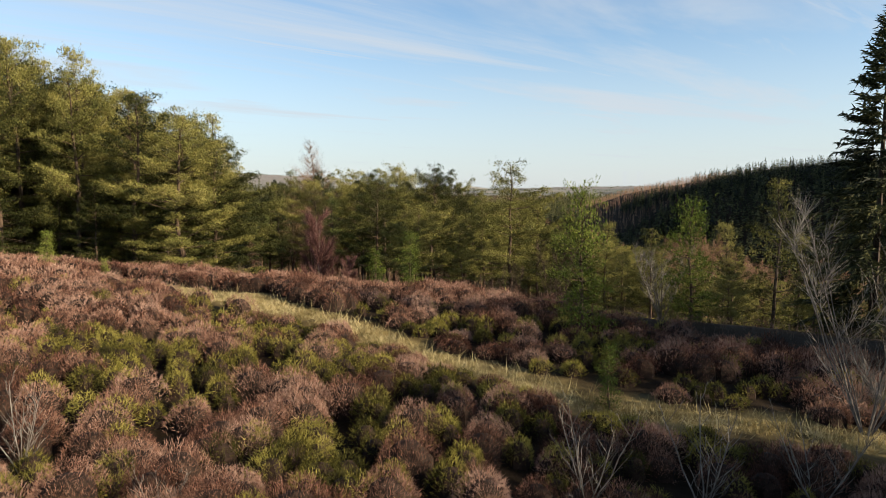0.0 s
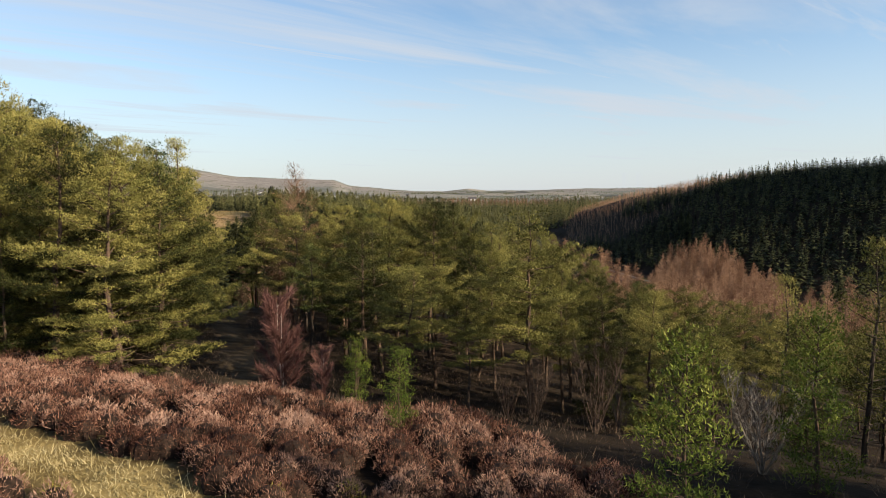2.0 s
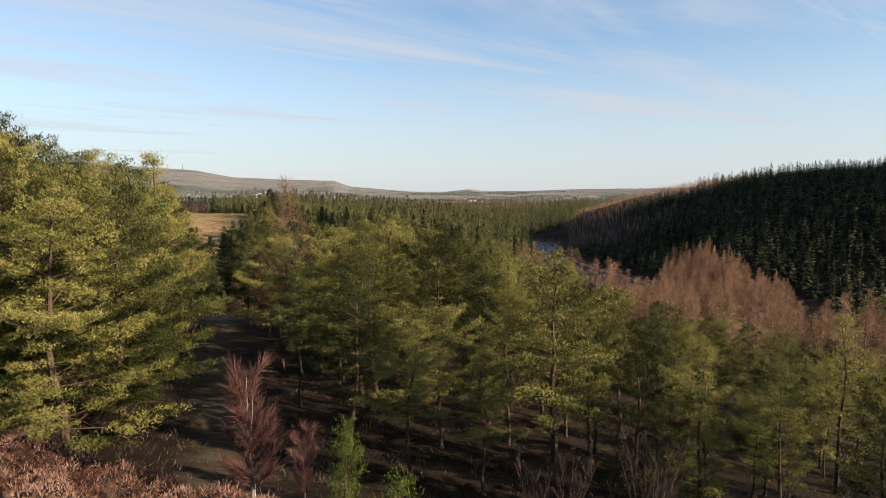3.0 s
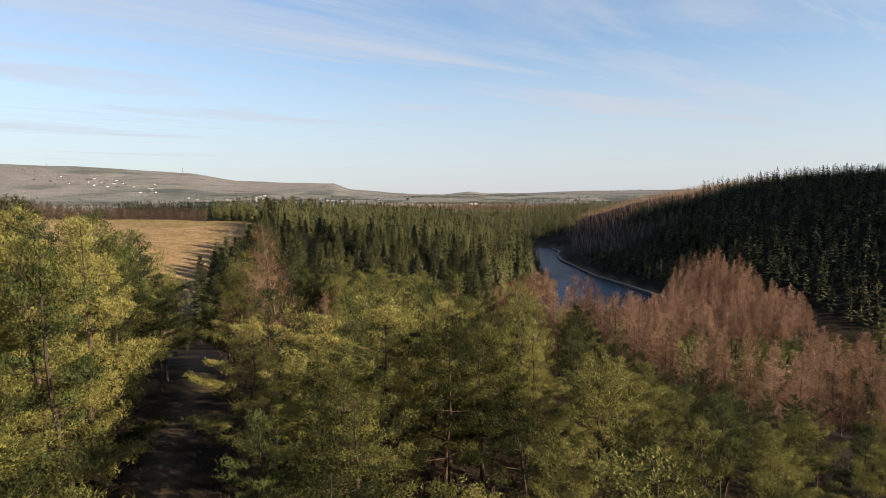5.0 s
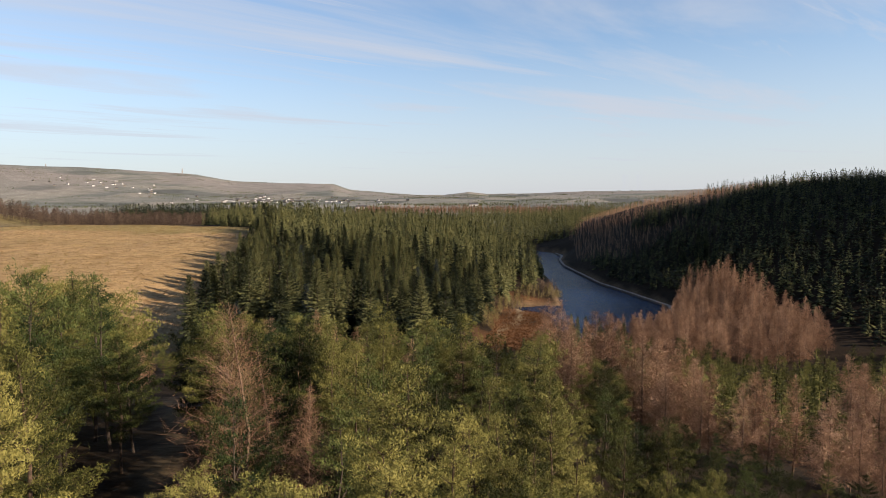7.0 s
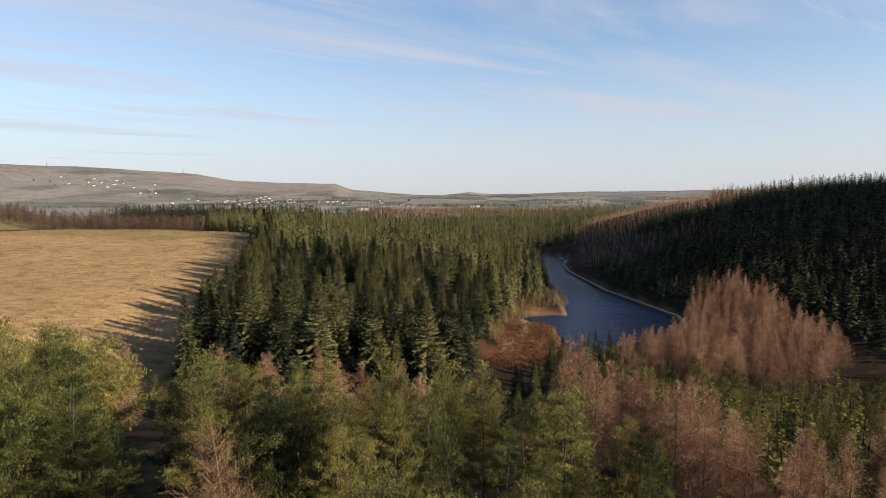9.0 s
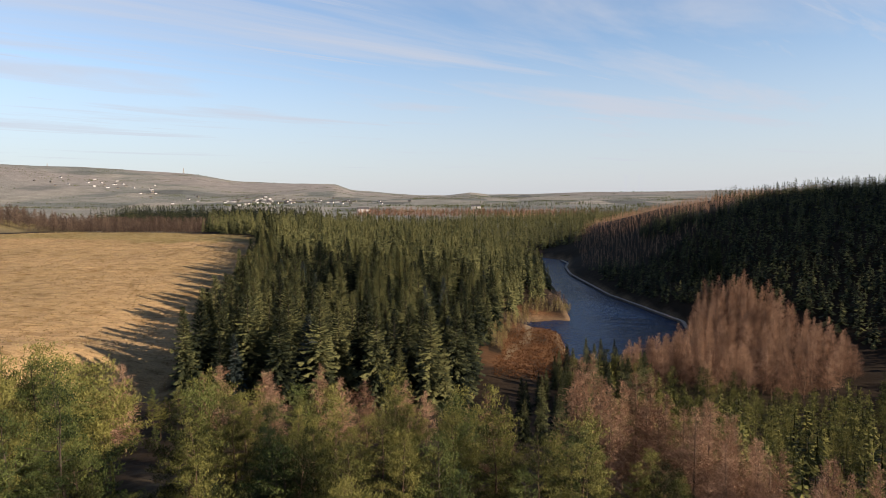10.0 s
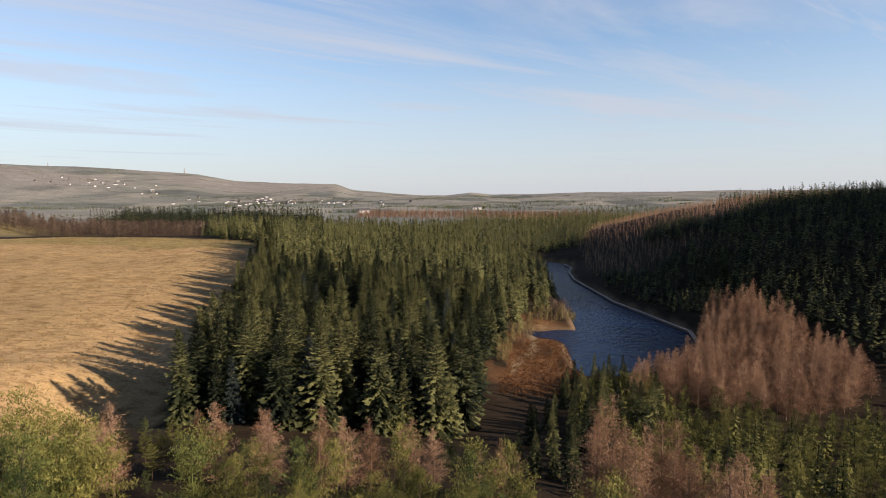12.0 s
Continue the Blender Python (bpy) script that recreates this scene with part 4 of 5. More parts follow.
for k in range(52):                                       # tall trees along the pasture's edge throw their shade over it
    y = 151 + 4.6 * k
    spruce.plant(float(np.interp(y, [150, 215, 262, 300, 400], [-51, -62, -71, -77, -108])) + RNG.uniform(-1, 3), y + RNG.uniform(-2, 2), spruce_size(y) * RNG.uniform(0.8, 1.15), wide=1.15)
for x, y, s in ((126, 340, 0.95), (132, 346, 0.8), (121, 348, 0.7)):
    spruce.plant(x, y, s, label="single dark conifer rising above bare larches")

# ---------------------------------------------------------------- larches
larch = Kind("larch", "leafless larch with pinkish-brown twigs", [larch_parts(100 + k, 14.0, 0.18 + 0.015 * k, 0.5, 1.5, 0.050) for k in range(4)], LARCH_BARK, LARCH, group="bare larches of the valley side")
LARCH_STRIP = [(9.5, 97), (12, 107), (19, 101), (27, 91), (36, 83), (47, 71), (43, 65), (33, 74), (25, 80), (16, 88)]
LARCH_SIDE = [(46, 100), (64, 124), (84, 112), (72, 84), (52, 72)]
LARCH_CLUMP = [(40, 190), (52, 214), (64, 236), (82, 256), (100, 290), (107, 302), (118, 288), (120, 250), (112, 208), (102, 192), (76, 182)]
for poly, step, seed, lo, hi in ((LARCH_STRIP, 3.1, 6, 0.72, 1.02), (LARCH_SIDE, 4.6, 16, 0.7, 1.0), (LARCH_CLUMP, 4.5, 7, 0.8, 1.08)):
    for x, y in scatter(poly, step, seed):
        s = RNG.uniform(lo, hi)
        if poly is LARCH_STRIP:
            s = float(np.interp(x, [10, 18, 30, 45], [0.6, -0.6, -3.4, -8.5]) - height(x, y)) / 14 * RNG.uniform(0.84, 1.02)
        elif poly is LARCH_CLUMP:
            s *= 0.82 + 0.30 * math.exp(-((x - 106) ** 2 + (y - 284) ** 2) / 1800)
        larch.plant(x, y, s, wide=RNG.uniform(1.0, 1.3))
for x, y, s, w in ((-42, 108, 0.8, 1.3), (-44.5, 111, 0.65, 1.2), (-35, 115, 0.65, 1.3), (-32, 113, 0.75, 1.4), (-26.5, 113, 0.7, 1.2), (-25, 110, 0.74, 1.3), (-18.2, 107, 0.84, 1.2), (-16.4, 111, 0.7, 1.4), (-13.5, 112, 0.66, 1.4), (-9.8, 114, 0.6, 1.3), (-8.4, 112.5, 0.66, 1.4), (-6.0, 115, 0.55, 1.4), (1.0, 98.8, 0.72, 1.1), (-0.8, 104, 0.55, 1.3), (3.5, 108, 0.5, 1.3)):
    larch.plant(x, y, s, wide=w)
for x, y, s in ((8.6, 127.8, 0.32), (11.1, 127.9, 0.34), (5.5, 123, 0.34), (14, 131, 0.36), (12.5, 120, 0.4), (17, 124, 0.4), (20, 131, 0.4), (9.5, 135, 0.3), (16, 138, 0.34), (23, 139, 0.42)):
    spruce.plant(x, y, s, label="small dark conifer on the slope above the reservoir")
for x, y in scatter([(-60, 104), (-52, 136), (-30, 134), (-4, 134), (6, 130), (4, 112), (-4, 118), (-30, 117), (-40, 104)], 4.6, 17):
    (lite_pine if RNG.random() < 0.5 else dark_pine).plant(x, y, RNG.uniform(0.3, 0.5), wide=RNG.uniform(1.1, 1.4))
wide_larch = Kind("larch", "wide leafless larch rising out of the pines", [larch_parts(108, 12.0, 0.27, 0.36, 2.6, 0.013)], LARCH_BARK, LARCH, group="bare larches of the valley side")
wide_larch.plant(-11.2, 53.6, 1.02)
wide_larch.plant(-7.6, 53.5, 0.72)

for x, y, s in ((22, 168, 0.42), (26, 172, 0.36), (25, 180, 0.44), (31, 176, 0.38), (30, 186, 0.42), (36, 183, 0.36), (34, 195, 0.45), (39, 200, 0.4), (20, 160, 0.36), (44, 206, 0.42), (40, 190, 0.35), (19, 152, 0.5), (23, 156, 0.55), (27, 163, 0.6), (17, 170, 0.36), (31, 166, 0.55), (29, 192, 0.5), (35, 204, 0.55), (41, 212, 0.5), (36, 172, 0.55), (46, 216, 0.45), (27, 200, 0.4), (31, 210, 0.42), (14, 146, 0.45), (11, 152, 0.4), (21, 148, 0.6), (33, 158, 0.65), (38, 166, 0.6), (42, 176, 0.6), (33, 186, 0.6), (24, 190, 0.4), (20, 178, 0.35), (13, 160, 0.34)):
    spruce.plant(x, y, s, label="small dark conifer on the slope above the reservoir")

# young dense pines between the larches
YOUNG_WOOD = [(20, 158), (28, 190), (44, 214), (54, 205), (50, 186), (76, 177), (110, 187), (134, 195), (130, 140), (86, 112), (72, 96), (56, 84), (40, 88), (28, 98), (20, 110), (13, 120), (22, 140)]
mid_pine = [np.concatenate(pine_parts(120 + k, 7.0, 0.26, 0.1, 0.52, 1, 2, 0.20, 0.08, 0.72, -0.2, 0, True, 14)) for k in range(3)] + [far_conifer(125 + k, 7.0, 0.24, 9, 6, 0.8) for k in range(3)]
pts = scatter(YOUNG_WOOD, 3.9, 8)
wood_of("young_pine_wood", "dense young green pine plantation on the valley side", pts, RNG.uniform(0.6, 1.25, len(pts)), mid_pine, PINE_SHADED, 2)

# ---------------------------------------------------------------- the far valley side
FAR_SIDE = [(99, 322), (91, 370), (90, 410), (91, 460), (103, 530), (112, 600), (150, 720), (300, 760), (430, 600), (430, 250), (300, 170), (170, 180), (122, 203), (130, 252), (108, 300)]
pts = scatter(FAR_SIDE, 4.4, 9)
sides = [far_conifer(140 + k, 13.0 + k, 0.20 + 0.02 * k, 7, 5, 0.9) for k in range(5)]
band = value_noise(pts[:, 0] / 30, pts[:, 1] / 60, 31) + 0.004 * (pts[:, 1] - 480) - 0.002 * (pts[:, 0] - 200)
brown = ((band > 0.54) & (pts[:, 1] > 415)) | (pts[:, 1] > 640)
wood_of("hillside_spruce_wood", "dark conifer wood on the shaded far valley side", pts[~brown], RNG.uniform(0.6, 1.2, (~brown).sum()) * 0.55, sides, SPRUCE, 3)
bare = [far_larch(150 + k, 13.0, 0.24, 70, 0.22) for k in range(4)]
wood_of("hillside_larch_wood", "bare brown larch wood on the far valley side", pts[brown], RNG.uniform(0.34, 0.52, brown.sum()), bare, LARCH, 4)

# ---------------------------------------------------------------- woods and scrub beyond the pasture
for name, label, poly, step, grown, mat, lo, hi, seed in (
        ("birch_scrub", "bare brown birch scrub beyond the pasture", [(-470, 560), (-230, 505), (-180, 545), (-230, 700), (-480, 730)], 6.0, [far_larch(180 + k, 13.0, 0.42, 170, 0.25) for k in range(4)], SCRUB, 0.5, 1.25, 41),
        ("pine_belt", "dark green pine belt on the valley floor", [(-470, 860), (-380, 790), (-330, 830), (-250, 790), (-170, 900), (-190, 1000), (-330, 1120), (-520, 1080)], 7.5, [far_conifer(190 + k, 19.0, 0.22, 7, 5, 0.9) for k in range(4)], SPRUCE, 0.45, 1.2, 42),
        ("valley_conifer_wood", "dark conifer wood above the reservoir's bend", [(-60, 660), (60, 635), (120, 610), (180, 770), (340, 800), (330, 960), (30, 950)], 7.0, [far_conifer(195 + k, 14.0, 0.2, 7, 5, 0.9) for k in range(3)], SPRUCE, 0.7, 1.2, 43),
        ("valley_larch_wood", "bare brown wood beyond the spruces", [(-150, 1050), (90, 980), (260, 1000), (240, 1120), (-160, 1220)], 9.0, [far_larch(200 + k, 12.0, 0.3, 110, 0.3) for k in range(3)], LARCH, 0.7, 1.2, 44),
        ("bank_bushes", "pale olive bare bushes along the reservoir bank", [(9, 232), (14, 228), (20, 262), (30, 284), (36, 306), (52, 316), (56, 330), (40, 328), (22, 290), (12, 262)], 2.9, [far_larch(214 + k, 5.5, 0.42, 260, 0.09) for k in range(3)], OLIVE_SCRUB, 0.4, 0.95, 46),
        ("bank_scrub", "olive-brown bare scrub on the reservoir bank", [(16, 262), (24, 262), (34, 306), (50, 318), (58, 342), (60, 372), (44, 336), (20, 285)], 3.4, [far_larch(210 + k, 5.0, 0.4, 170, 0.10) for k in range(3)], SCRUB, 0.4, 0.9, 45)):
    pts = scatter(poly, step, seed)
    wood_of(name, label, pts, RNG.uniform(lo, hi, len(pts)), grown, mat, seed)
rng = np.random.default_rng(50)
rows = []
for k in range(230):                                     # hedges run along the field edges, copses stand between
    r, a = rng.uniform(1150, 4000), rng.uniform(-0.78, 0.62)
    turn, n = rng.choice([rng.normal() * 0.15, 1.2 + rng.normal() * 0.2], p=[0.7, 0.3]), int(rng.integers(16, 64))
    s = np.arange(n)[:, None] * 6.5
    line = np.array([[r * math.sin(a), r * math.cos(a)]]) + s * np.array([[math.cos(turn), math.sin(turn)]]) + rng.normal(size=(n, 2)) * 2.5
    rows.append(line[rng.random(n) > 0.2])
for k in range(80):
    r, a = rng.uniform(1250, 3900), rng.uniform(-0.78, 0.62)
    rows.append(np.array([[r * math.sin(a), r * math.cos(a)]]) + rng.normal(size=(int(rng.integers(10, 45)), 2)) * [rng.uniform(15, 60), 14])
pts = np.concatenate(rows)
wood_of("distant_hedges", "dark hedges and copses on the distant farmland", pts, rng.uniform(0.4, 1.0, len(pts)), [far_larch(220 + k, 7.0, 0.6, 13, 2.6) for k in range(3)], DARK_PINE, 52, "hedge")


# ---------------------------------------------------------------- heather, bilberry and grass of the heath
def cushions(spots, radius, tall, count, length, width, seed):
    """Rounded cushions: a low dome at each spot, bristling with short sprigs."""
    rng = np.random.default_rng(seed)
    n = np.maximum(6, (count * np.ones(len(spots))).astype(int))
    who = np.repeat(np.arange(len(spots)), n)
    m = len(who)
    rr, a = rng.random(m) ** 0.36, rng.uniform(0, 2 * np.pi, m)
    lump = 1 + 0.22 * np.sin(3 * a + who * 1.7) * rr
    R, T = radius[who] * lump, tall[who]
    z0 = height(spots[:, 0], spots[:, 1])
    up = np.sqrt(np.clip(1 - rr ** 2, 0.0, 1)) ** 0.8
    base = np.column_stack([spots[who, 0] + np.cos(a) * rr * R, spots[who, 1] + np.sin(a) * rr * R, z0[who] + T * up * rng.uniform(0.62, 0.98, m) - 0.02])
    out = np.column_stack([np.cos(a) * rr / R, np.sin(a) * rr / R, up / T + 2.2]) * 0.5
    tip = base + unit(unit(out) + rng.normal(size=(m, 3)) * 0.42) * (length * rng.uniform(0.55, 1.3, (m, 1)))
    tris, fuzz = [], blades(base, tip, width, rng)
    # solid inner dome, coloured dark to stand for shade between the sprigs
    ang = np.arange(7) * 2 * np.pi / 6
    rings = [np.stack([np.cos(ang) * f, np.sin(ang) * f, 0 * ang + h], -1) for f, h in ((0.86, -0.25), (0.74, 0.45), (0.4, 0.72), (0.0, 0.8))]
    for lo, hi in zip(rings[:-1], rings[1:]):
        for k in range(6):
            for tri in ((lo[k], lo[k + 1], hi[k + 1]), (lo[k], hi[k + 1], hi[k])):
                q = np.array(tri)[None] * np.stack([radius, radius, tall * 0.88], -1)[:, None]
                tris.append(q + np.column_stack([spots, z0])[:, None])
    tone = rng.normal(size=len(spots)) * 0.11
    return fuzz, np.concatenate(tris), tone[who]


def sprigs(spots, radius, tall, count, length, width, seed, spread=0.5, dome=0.55):
    """Cushions of upright sprigs: one cushion at each spot."""
    rng = np.random.default_rng(seed)
    n = np.maximum(6, (count * np.ones(len(spots))).astype(int))
    who = np.repeat(np.arange(len(spots)), n)
    m = len(who)
    rr = np.sqrt(rng.random(m)); a = rng.uniform(0, 2 * np.pi, m)
    R, T = radius[who], tall[who]
    x, y = spots[who, 0] + np.cos(a) * rr * R, spots[who, 1] + np.sin(a) * rr * R
    up = T * np.sqrt(np.clip(1 - dome * rr ** 2, 0.05, 1)) * rng.uniform(0.45, 1.0, m)
    base = np.column_stack([x, y, height(x, y) + up - length * 0.6])
    lean = np.column_stack([np.cos(a) * rr, np.sin(a) * rr, 1.1 + 0 * a]) + rng.normal(size=(m, 3)) * spread * 0.5
    tip = base + unit(lean) * (length * rng.uniform(0.6, 1.3, (m, 1)))
    return blades(base, tip, width, rng)


HEATH = [(-34, 3), (16, 3), (14.5, 8.5), (9, 10.8), (5.6, 14), (3, 16.6), (0.9, 19.6), (-2.2, 21), (-4.6, 22.3), (-7.5, 24), (-13, 27), (-34, 29)]


def clear_of_path(pts, extra):
    d, half = to_line(pts[:, 0], pts[:, 1], HEATH_PATH)
    e, h2 = to_line(pts[:, 0], pts[:, 1], FOREST_TRACK)
    return pts[(d > half + extra) & (e > h2 * 0.8)]


def build_heath():
    rng = np.random.default_rng(62)
    pts = scatter(HEATH, 0.45, 61, 0.75)
    pts = pts[np.abs(pts[:, 0]) < 0.78 * pts[:, 1] + 4]
    pts = clear_of_path(pts[~((pts[:, 1] < 5) & (np.abs(pts[:, 0]) < 2.0))], 0.32)
    x, y = pts.T
    green = value_noise(x / 0.7, y / 0.7, 63) * 0.6 + value_noise(x / 3.5, y / 3.5, 64) * 0.4
    green += rng.uniform(-0.22, 0.22, len(x)) + 0.36 * np.exp(-(((x + 3.0) / 3.2) ** 2 + ((y - 8.9) / 3.4) ** 2)) - 0.05
    is_green = (green > 0.57) & (y < 15.5)
    for name, label, sel, mat, tall, broad, sprig, wd in (
            ("heather", "winter-brown heather in rounded cushions over the heath", ~is_green, HEATHER, (0.24, 0.70), (0.15, 0.44), 0.060, 0.0052),
            ("bilberry", "yellow-green bilberry growing between the heather", is_green, BILBERRY, (0.28, 0.56), (0.12, 0.28), 0.060, 0.0070)):
        p = pts[sel]
        dist = np.hypot(p[:, 0], p[:, 1])
        big = np.clip(value_noise(p[:, 0] / 1.6, p[:, 1] / 1.6, 65) * 0.7 + rng.uniform(0, 0.4, len(p)), 0, 1)
        dp, hp = to_line(p[:, 0], p[:, 1], HEATH_PATH)
        low = np.where(p[:, 1] < 14, 0.55 + 0.45 * smooth(0.4, 1.6, dp - hp), 1.0)
        h = (tall[0] + (tall[1] - tall[0]) * big) * low
        rad = (broad[0] + (broad[1] - broad[0]) * big) * (0.75 + 0.25 * low)
        cnt = np.interp(dist, [5, 9, 16, 30], [2800, 1700, 620, 200]) * (rad / 0.4) ** 1.6
        tr, inner, tones = [], [], []
        for lo, hi, k in ((0, 8, 1.0), (8, 12, 1.4), (12, 18, 2.2), (18, 60, 3.6)):
            q = (dist >= lo) & (dist < hi)
            if q.any():
                fuzz, dome, tn = cushions(p[q], rad[q], h[q], cnt[q], sprig * k ** 0.35, wd * k, 66 + lo)
                tr.append(fuzz); inner.append(dome); tones.append(tn)
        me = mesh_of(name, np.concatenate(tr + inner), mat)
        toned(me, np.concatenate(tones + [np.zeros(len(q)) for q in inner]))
        me.materials.append(HEATHER_WOOD_SHADE)
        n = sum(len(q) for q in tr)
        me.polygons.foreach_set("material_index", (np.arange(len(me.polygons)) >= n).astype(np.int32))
        tagged(new(name, me), label, name, kind="stuff")
    # short turf on the path and tufts along it
    rng = np.random.default_rng(70)
    n = 26000
    s = rng.uniform(0, 1, n); line = np.array(HEATH_PATH)
    seg = np.concatenate([[0], np.cumsum(np.hypot(*np.diff(line[:, :2], axis=0).T))])
    at = [np.interp(s * seg[-1], seg, line[:, k]) for k in range(3)]
    x, y = at[0] + rng.normal(size=n) * at[2] * 0.5, at[1] + rng.normal(size=n) * at[2] * 0.7
    base = np.column_stack([x, y, height(x, y) - 0.01])
    tip = base + np.column_stack([rng.normal(size=n) * 0.05, rng.normal(size=n) * 0.05, rng.uniform(0.03, 0.10, n)])
    tall = rng.random(n) < 0.04
    tip[tall] += np.column_stack([rng.normal(size=tall.sum()) * 0.1, rng.normal(size=tall.sum()) * 0.1, rng.uniform(0.1, 0.3, tall.sum())])
    tagged(new("path_grass", mesh_of("path_grass", blades(base, tip, 0.016, rng), GRASS)), "short yellow-green turf and dry tufts on the heath path", "grass", kind="stuff")
    # tussocks of the pasture
    pts = scatter(PASTURE, 2.3, 71)
    pts = pts[(pts[:, 0] > -0.80 * pts[:, 1] + 10)]
    tr = sprigs(pts, rng.uniform(0.3, 1.0, len(pts)), rng.uniform(0.25, 0.6, len(pts)), np.full(len(pts), 7), 0.5, 0.22, 72)
    tagged(new("pasture_tussocks", toned(mesh_of("pasture_tussocks", tr, STRAW), np.repeat(rng.normal(size=len(pts)) * 0.16, 7))), "bleached straw-coloured tussock grass of the pasture", "grass", kind="stuff")
    # dead bracken on the bank over the inlet, and litter plants under the wood's edge
    pts = scatter([(8, 196), (30, 200), (46, 262), (40, 290), (20, 262)], 1.6, 73)
    tr = sprigs(pts, rng.uniform(0.4, 1.2, len(pts)), rng.uniform(0.3, 0.9, len(pts)), np.full(len(pts), 14), 0.6, 0.2, 74)
    tagged(new("bracken", mesh_of("bracken", tr, BRACKEN)), "rust-brown dead bracken on the reservoir bank", "bracken", kind="stuff")
    pts = clear_of_path(scatter([(-40, 28), (-13, 26), (-7, 23), (1, 19), (6, 13.5), (14, 9), (44, 12), (40, 60), (-40, 60)], 0.8, 75), 0)
    tr = sprigs(pts, rng.uniform(0.25, 0.6, len(pts)), rng.uniform(0.1, 0.5, len(pts)), np.full(len(pts), 16), 0.18, 0.012, 76)
    tagged(new("undergrowth", mesh_of("undergrowth", tr, SCRUB)), "brown dead undergrowth on the floor of the pine wood", "undergrowth", kind="stuff")


build_heath()


# ---------------------------------------------------------------- stone wall of the far shore, village and masts
def box(bm, x0, y0, z0, x1, y1, z1):
    v = [bm.verts.new(c) for c in ((x0, y0, z0), (x1, y0, z0), (x1, y1, z0), (x0, y1, z0), (x0, y0, z1), (x1, y0, z1), (x1, y1, z1), (x0, y1, z1))]
    for f in ((3, 2, 1, 0), (4, 5, 6, 7), (0, 1, 5, 4), (1, 2, 6, 5), (2, 3, 7, 6), (3, 0, 4, 7)):
        bm.faces.new([v[k] for k in f])


def part(name, bm, mat, parent=None, label=""):
    me = bpy.data.meshes.new(name)
    bm.to_mesh(me); bm.free()
    me.materials.append(mat)
    ob = new(name, me)
    ob.parent = parent
    return tagged(ob, label)


def shore_wall():
    top = new("shore_wall")
    line = [(x + 0.2, y) for x, y, h in SHORE[1:10]]
    steps = []
    for p, q in zip(line[:-1], line[1:]):
        n = max(2, int(math.dist(p, q) / 6))
        steps += [(p[0] + (q[0] - p[0]) * k / n, p[1] + (q[1] - p[1]) * k / n) for k in range(n)]
    rng = random.Random(5)
    for name, low, high, half, mat in (("wall_face", -3.0, 0.75, 0.55, STONE), ("coping", 0.75, 1.05, 0.75, PALE_STONE)):
        bm = bmesh.new()
        for p, q in zip(steps[:-1], steps[1:]):
            dx, dy = q[0] - p[0], q[1] - p[1]
            ln = math.hypot(dx, dy); nx, ny = -dy / ln * half, dx / ln * half
            j = rng.uniform(-0.06, 0.06)
            v = [bm.verts.new((x, y, LEVEL + z + j)) for z in (low, high) for x, y in ((p[0] - nx, p[1] - ny), (q[0] - nx, q[1] - ny), (q[0] + nx, q[1] + ny), (p[0] + nx, p[1] + ny))]
            for f in ((3, 2, 1, 0), (4, 5, 6, 7), (0, 1, 5, 4), (1, 2, 6, 5), (2, 3, 7, 6), (3, 0, 4, 7)):
                bm.faces.new([v[k] for k in f])
        part(name, bm, mat, top)
    tagged(top, "long pale stone retaining wall along the reservoir shore", "wall")


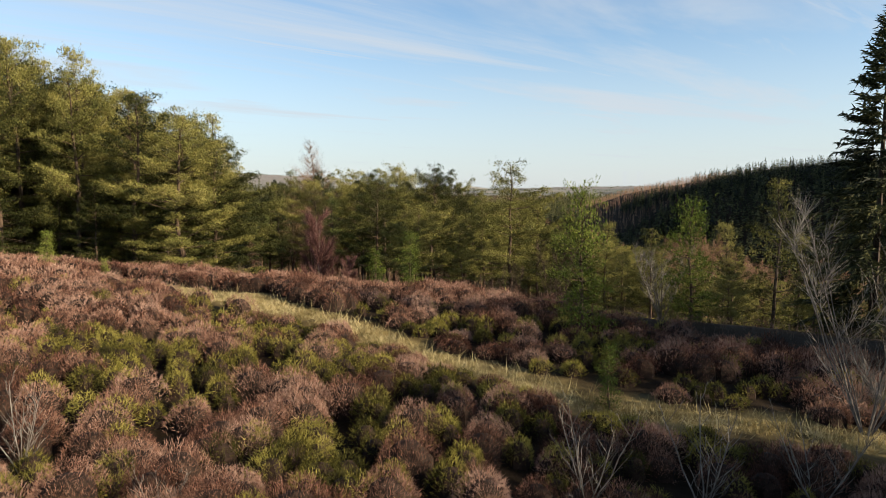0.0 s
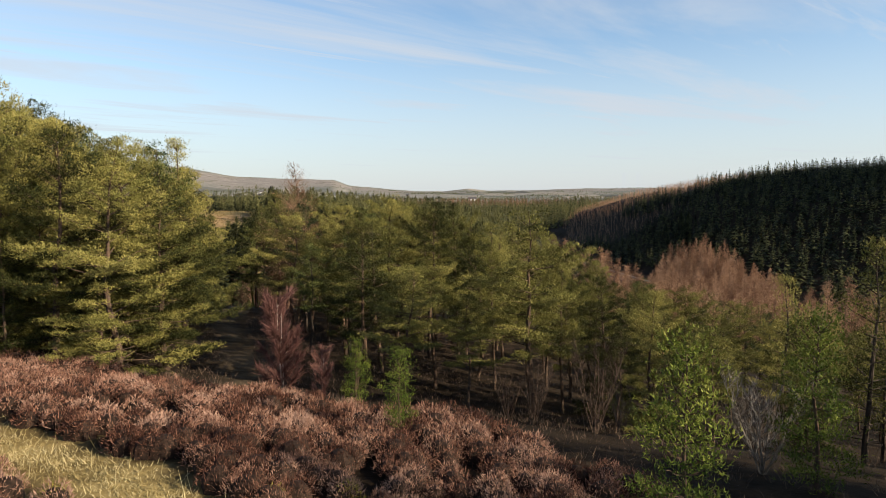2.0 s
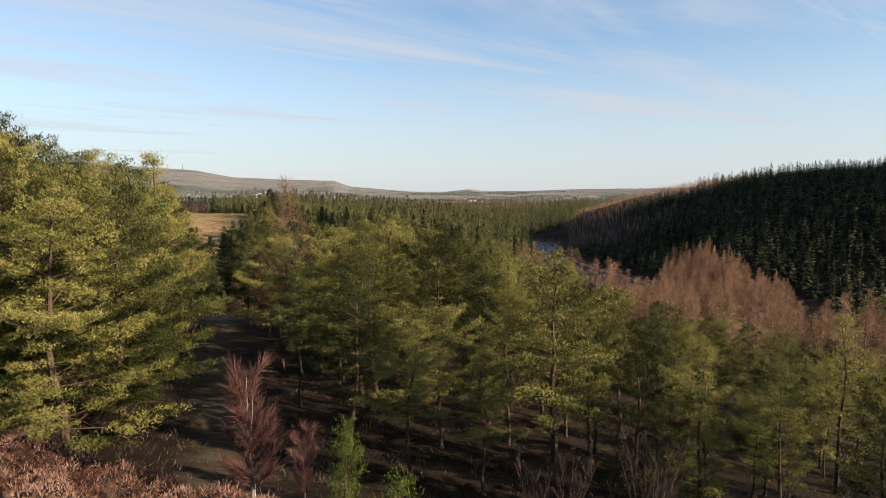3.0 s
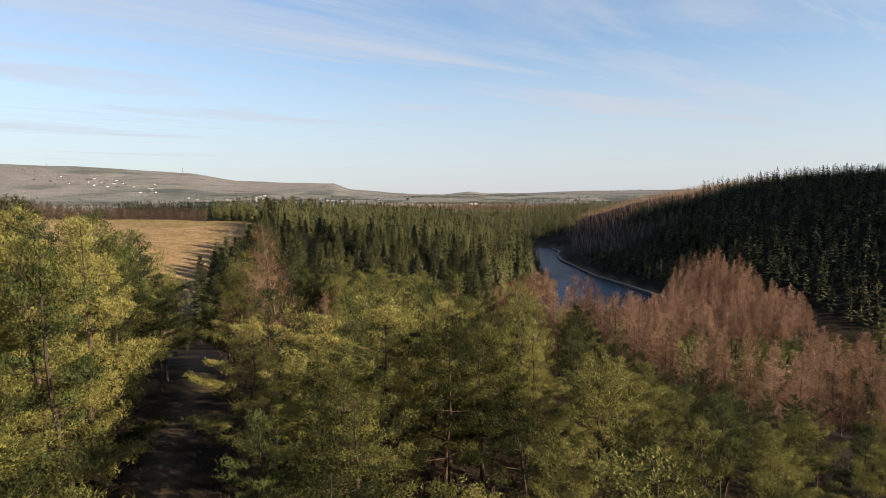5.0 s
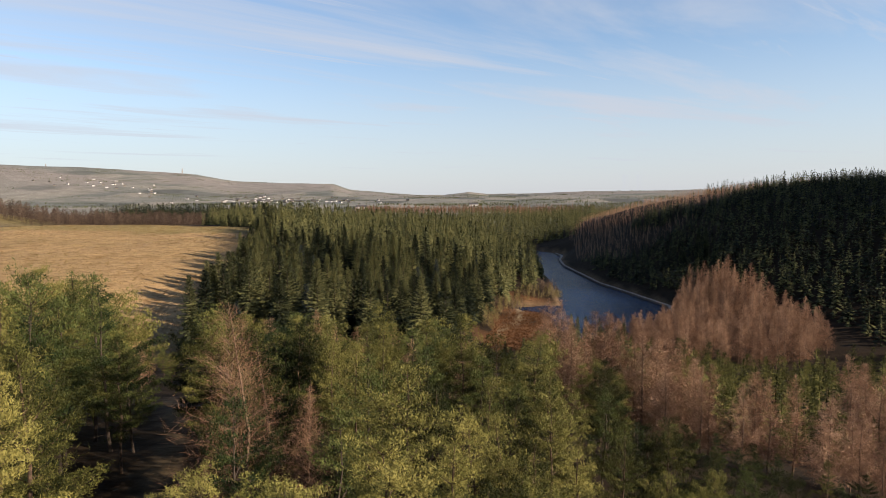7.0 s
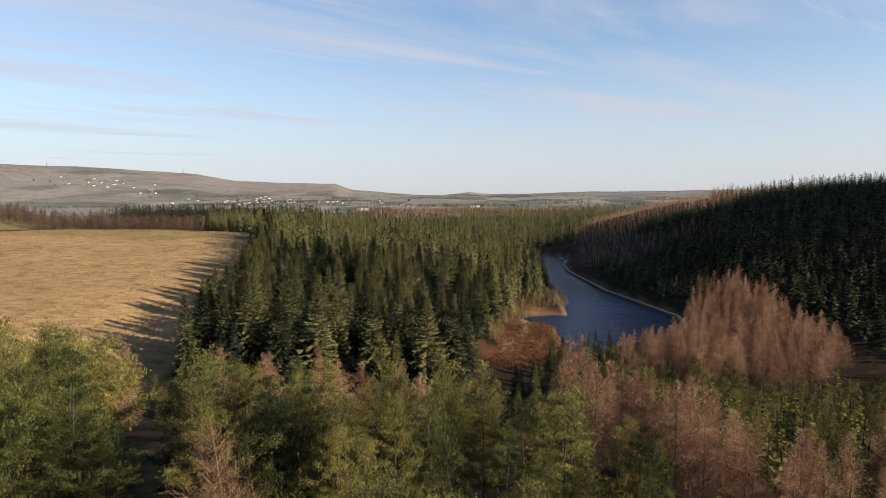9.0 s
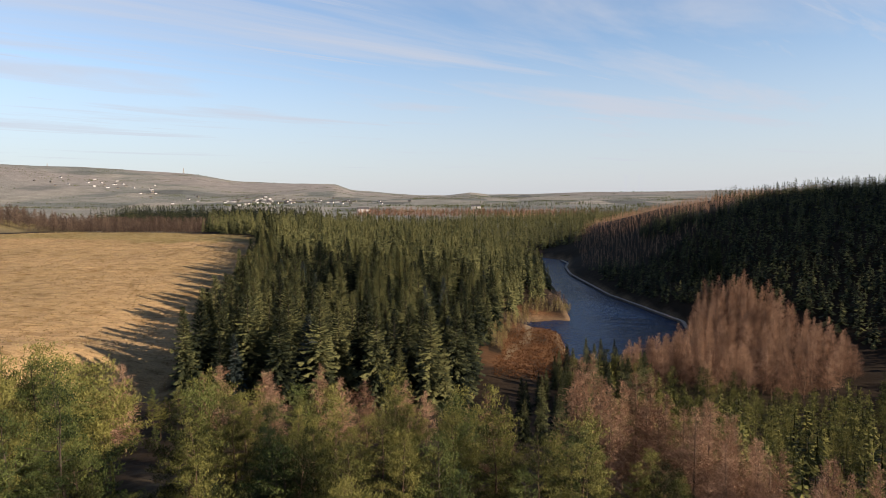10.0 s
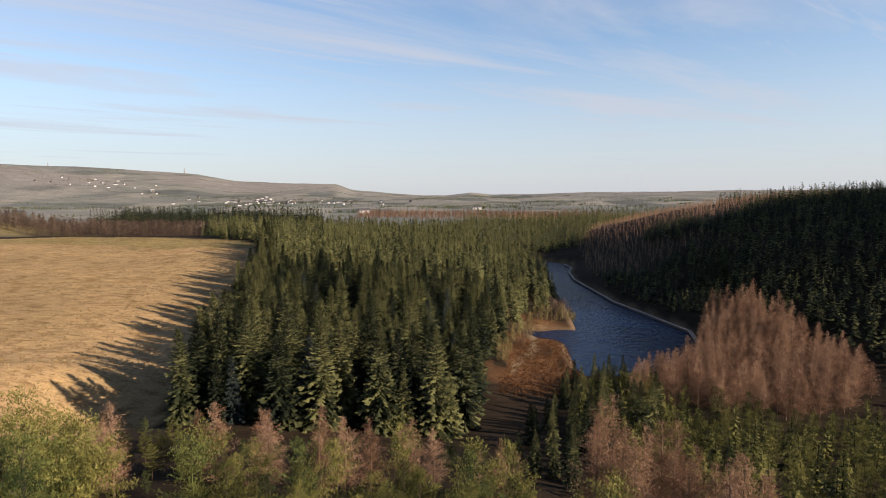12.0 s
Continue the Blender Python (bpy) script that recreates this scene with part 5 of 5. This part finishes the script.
def house(x, y, turn, w, d, h, wall_mat, label):
    top = new("house")
    top.location, top.rotation_euler = (x, y, float(height(x, y)) - 0.3), (0, 0, turn)
    bm = bmesh.new(); box(bm, -w / 2, -d / 2, 0, w / 2, d / 2, h); part("wall", bm, wall_mat, top)
    bm = bmesh.new()
    a = [bm.verts.new(c) for c in ((-w / 2 - 0.3, -d / 2 - 0.4, h), (w / 2 + 0.3, -d / 2 - 0.4, h), (w / 2 + 0.3, d / 2 + 0.4, h), (-w / 2 - 0.3, d / 2 + 0.4, h), (-w / 2 - 0.3, 0, h + d * 0.42), (w / 2 + 0.3, 0, h + d * 0.42))]
    for f in ((0, 1, 5, 4), (2, 3, 4, 5), (0, 4, 3), (1, 2, 5), (3, 2, 1, 0)):
        bm.faces.new([a[k] for k in f])
    part("roof", bm, SLATE, top)
    bm = bmesh.new(); box(bm, w * 0.3, -0.5, h + d * 0.2, w * 0.3 + 1.0, 0.5, h + d * 0.42 + 1.4); part("chimney", bm, STONE, top)
    return tagged(top, label, "house", "houses of the distant village")


def village():
    rng = random.Random(8)
    for k in range(110):
        far = k % 4 == 3
        y = rng.uniform(2600, 3050) if far else rng.gauss(2350, 170)
        x = y * (rng.uniform(-0.66, -0.45) if far else rng.gauss(-0.245, 0.075))
        house(x, y, rng.uniform(-0.6, 0.6), rng.uniform(7, 13), rng.uniform(6, 8), rng.uniform(3.8, 5), RENDER_WALL if rng.random() < 0.6 else STONE, "distant pale house with slate roof in the valley")
    house(-165, 1300, 0.3, 22, 10, 6, RENDER_WALL, "white farmhouse beyond the spruce wood")
    house(70, 1500, 0.1, 20, 10, 5, RENDER_WALL, "white farmhouse beyond the spruce wood")
    house(-840, 1280, 0.1, 20, 10, 6, STONE, "stone farmhouse on the pasture's far side")


def mast(x, y, h, w):
    top = new("radio_mast")
    top.location = (x, y, float(height(x, y)) - 1)
    for sx, sy in ((-1, -1), (1, -1), (1, 1), (-1, 1)):
        new("leg", mesh_of("leg", tube([[sx * w, sy * w, 0], [sx * 0.5, sy * 0.5, h]], [0.9, 0.6], 4), PALE_STONE)).parent = top
    for k in range(6):
        f = k / 6; r = w + (0.5 - w) * f
        new("brace", mesh_of("brace", np.concatenate([tube([[-r, -r, h * f], [r, -r, h * f + h / 12]], [0.4, 0.4], 3), tube([[-r, r, h * f], [r, r, h * f + h / 12]], [0.4, 0.4], 3)]), PALE_STONE)).parent = top
    tagged(top, "pale lattice radio mast on the distant moor", "mast", "masts on the moor")


shore_wall()
village()
mast(-1585, 3900, 34, 3)
mast(-2400, 3880, 34, 3)
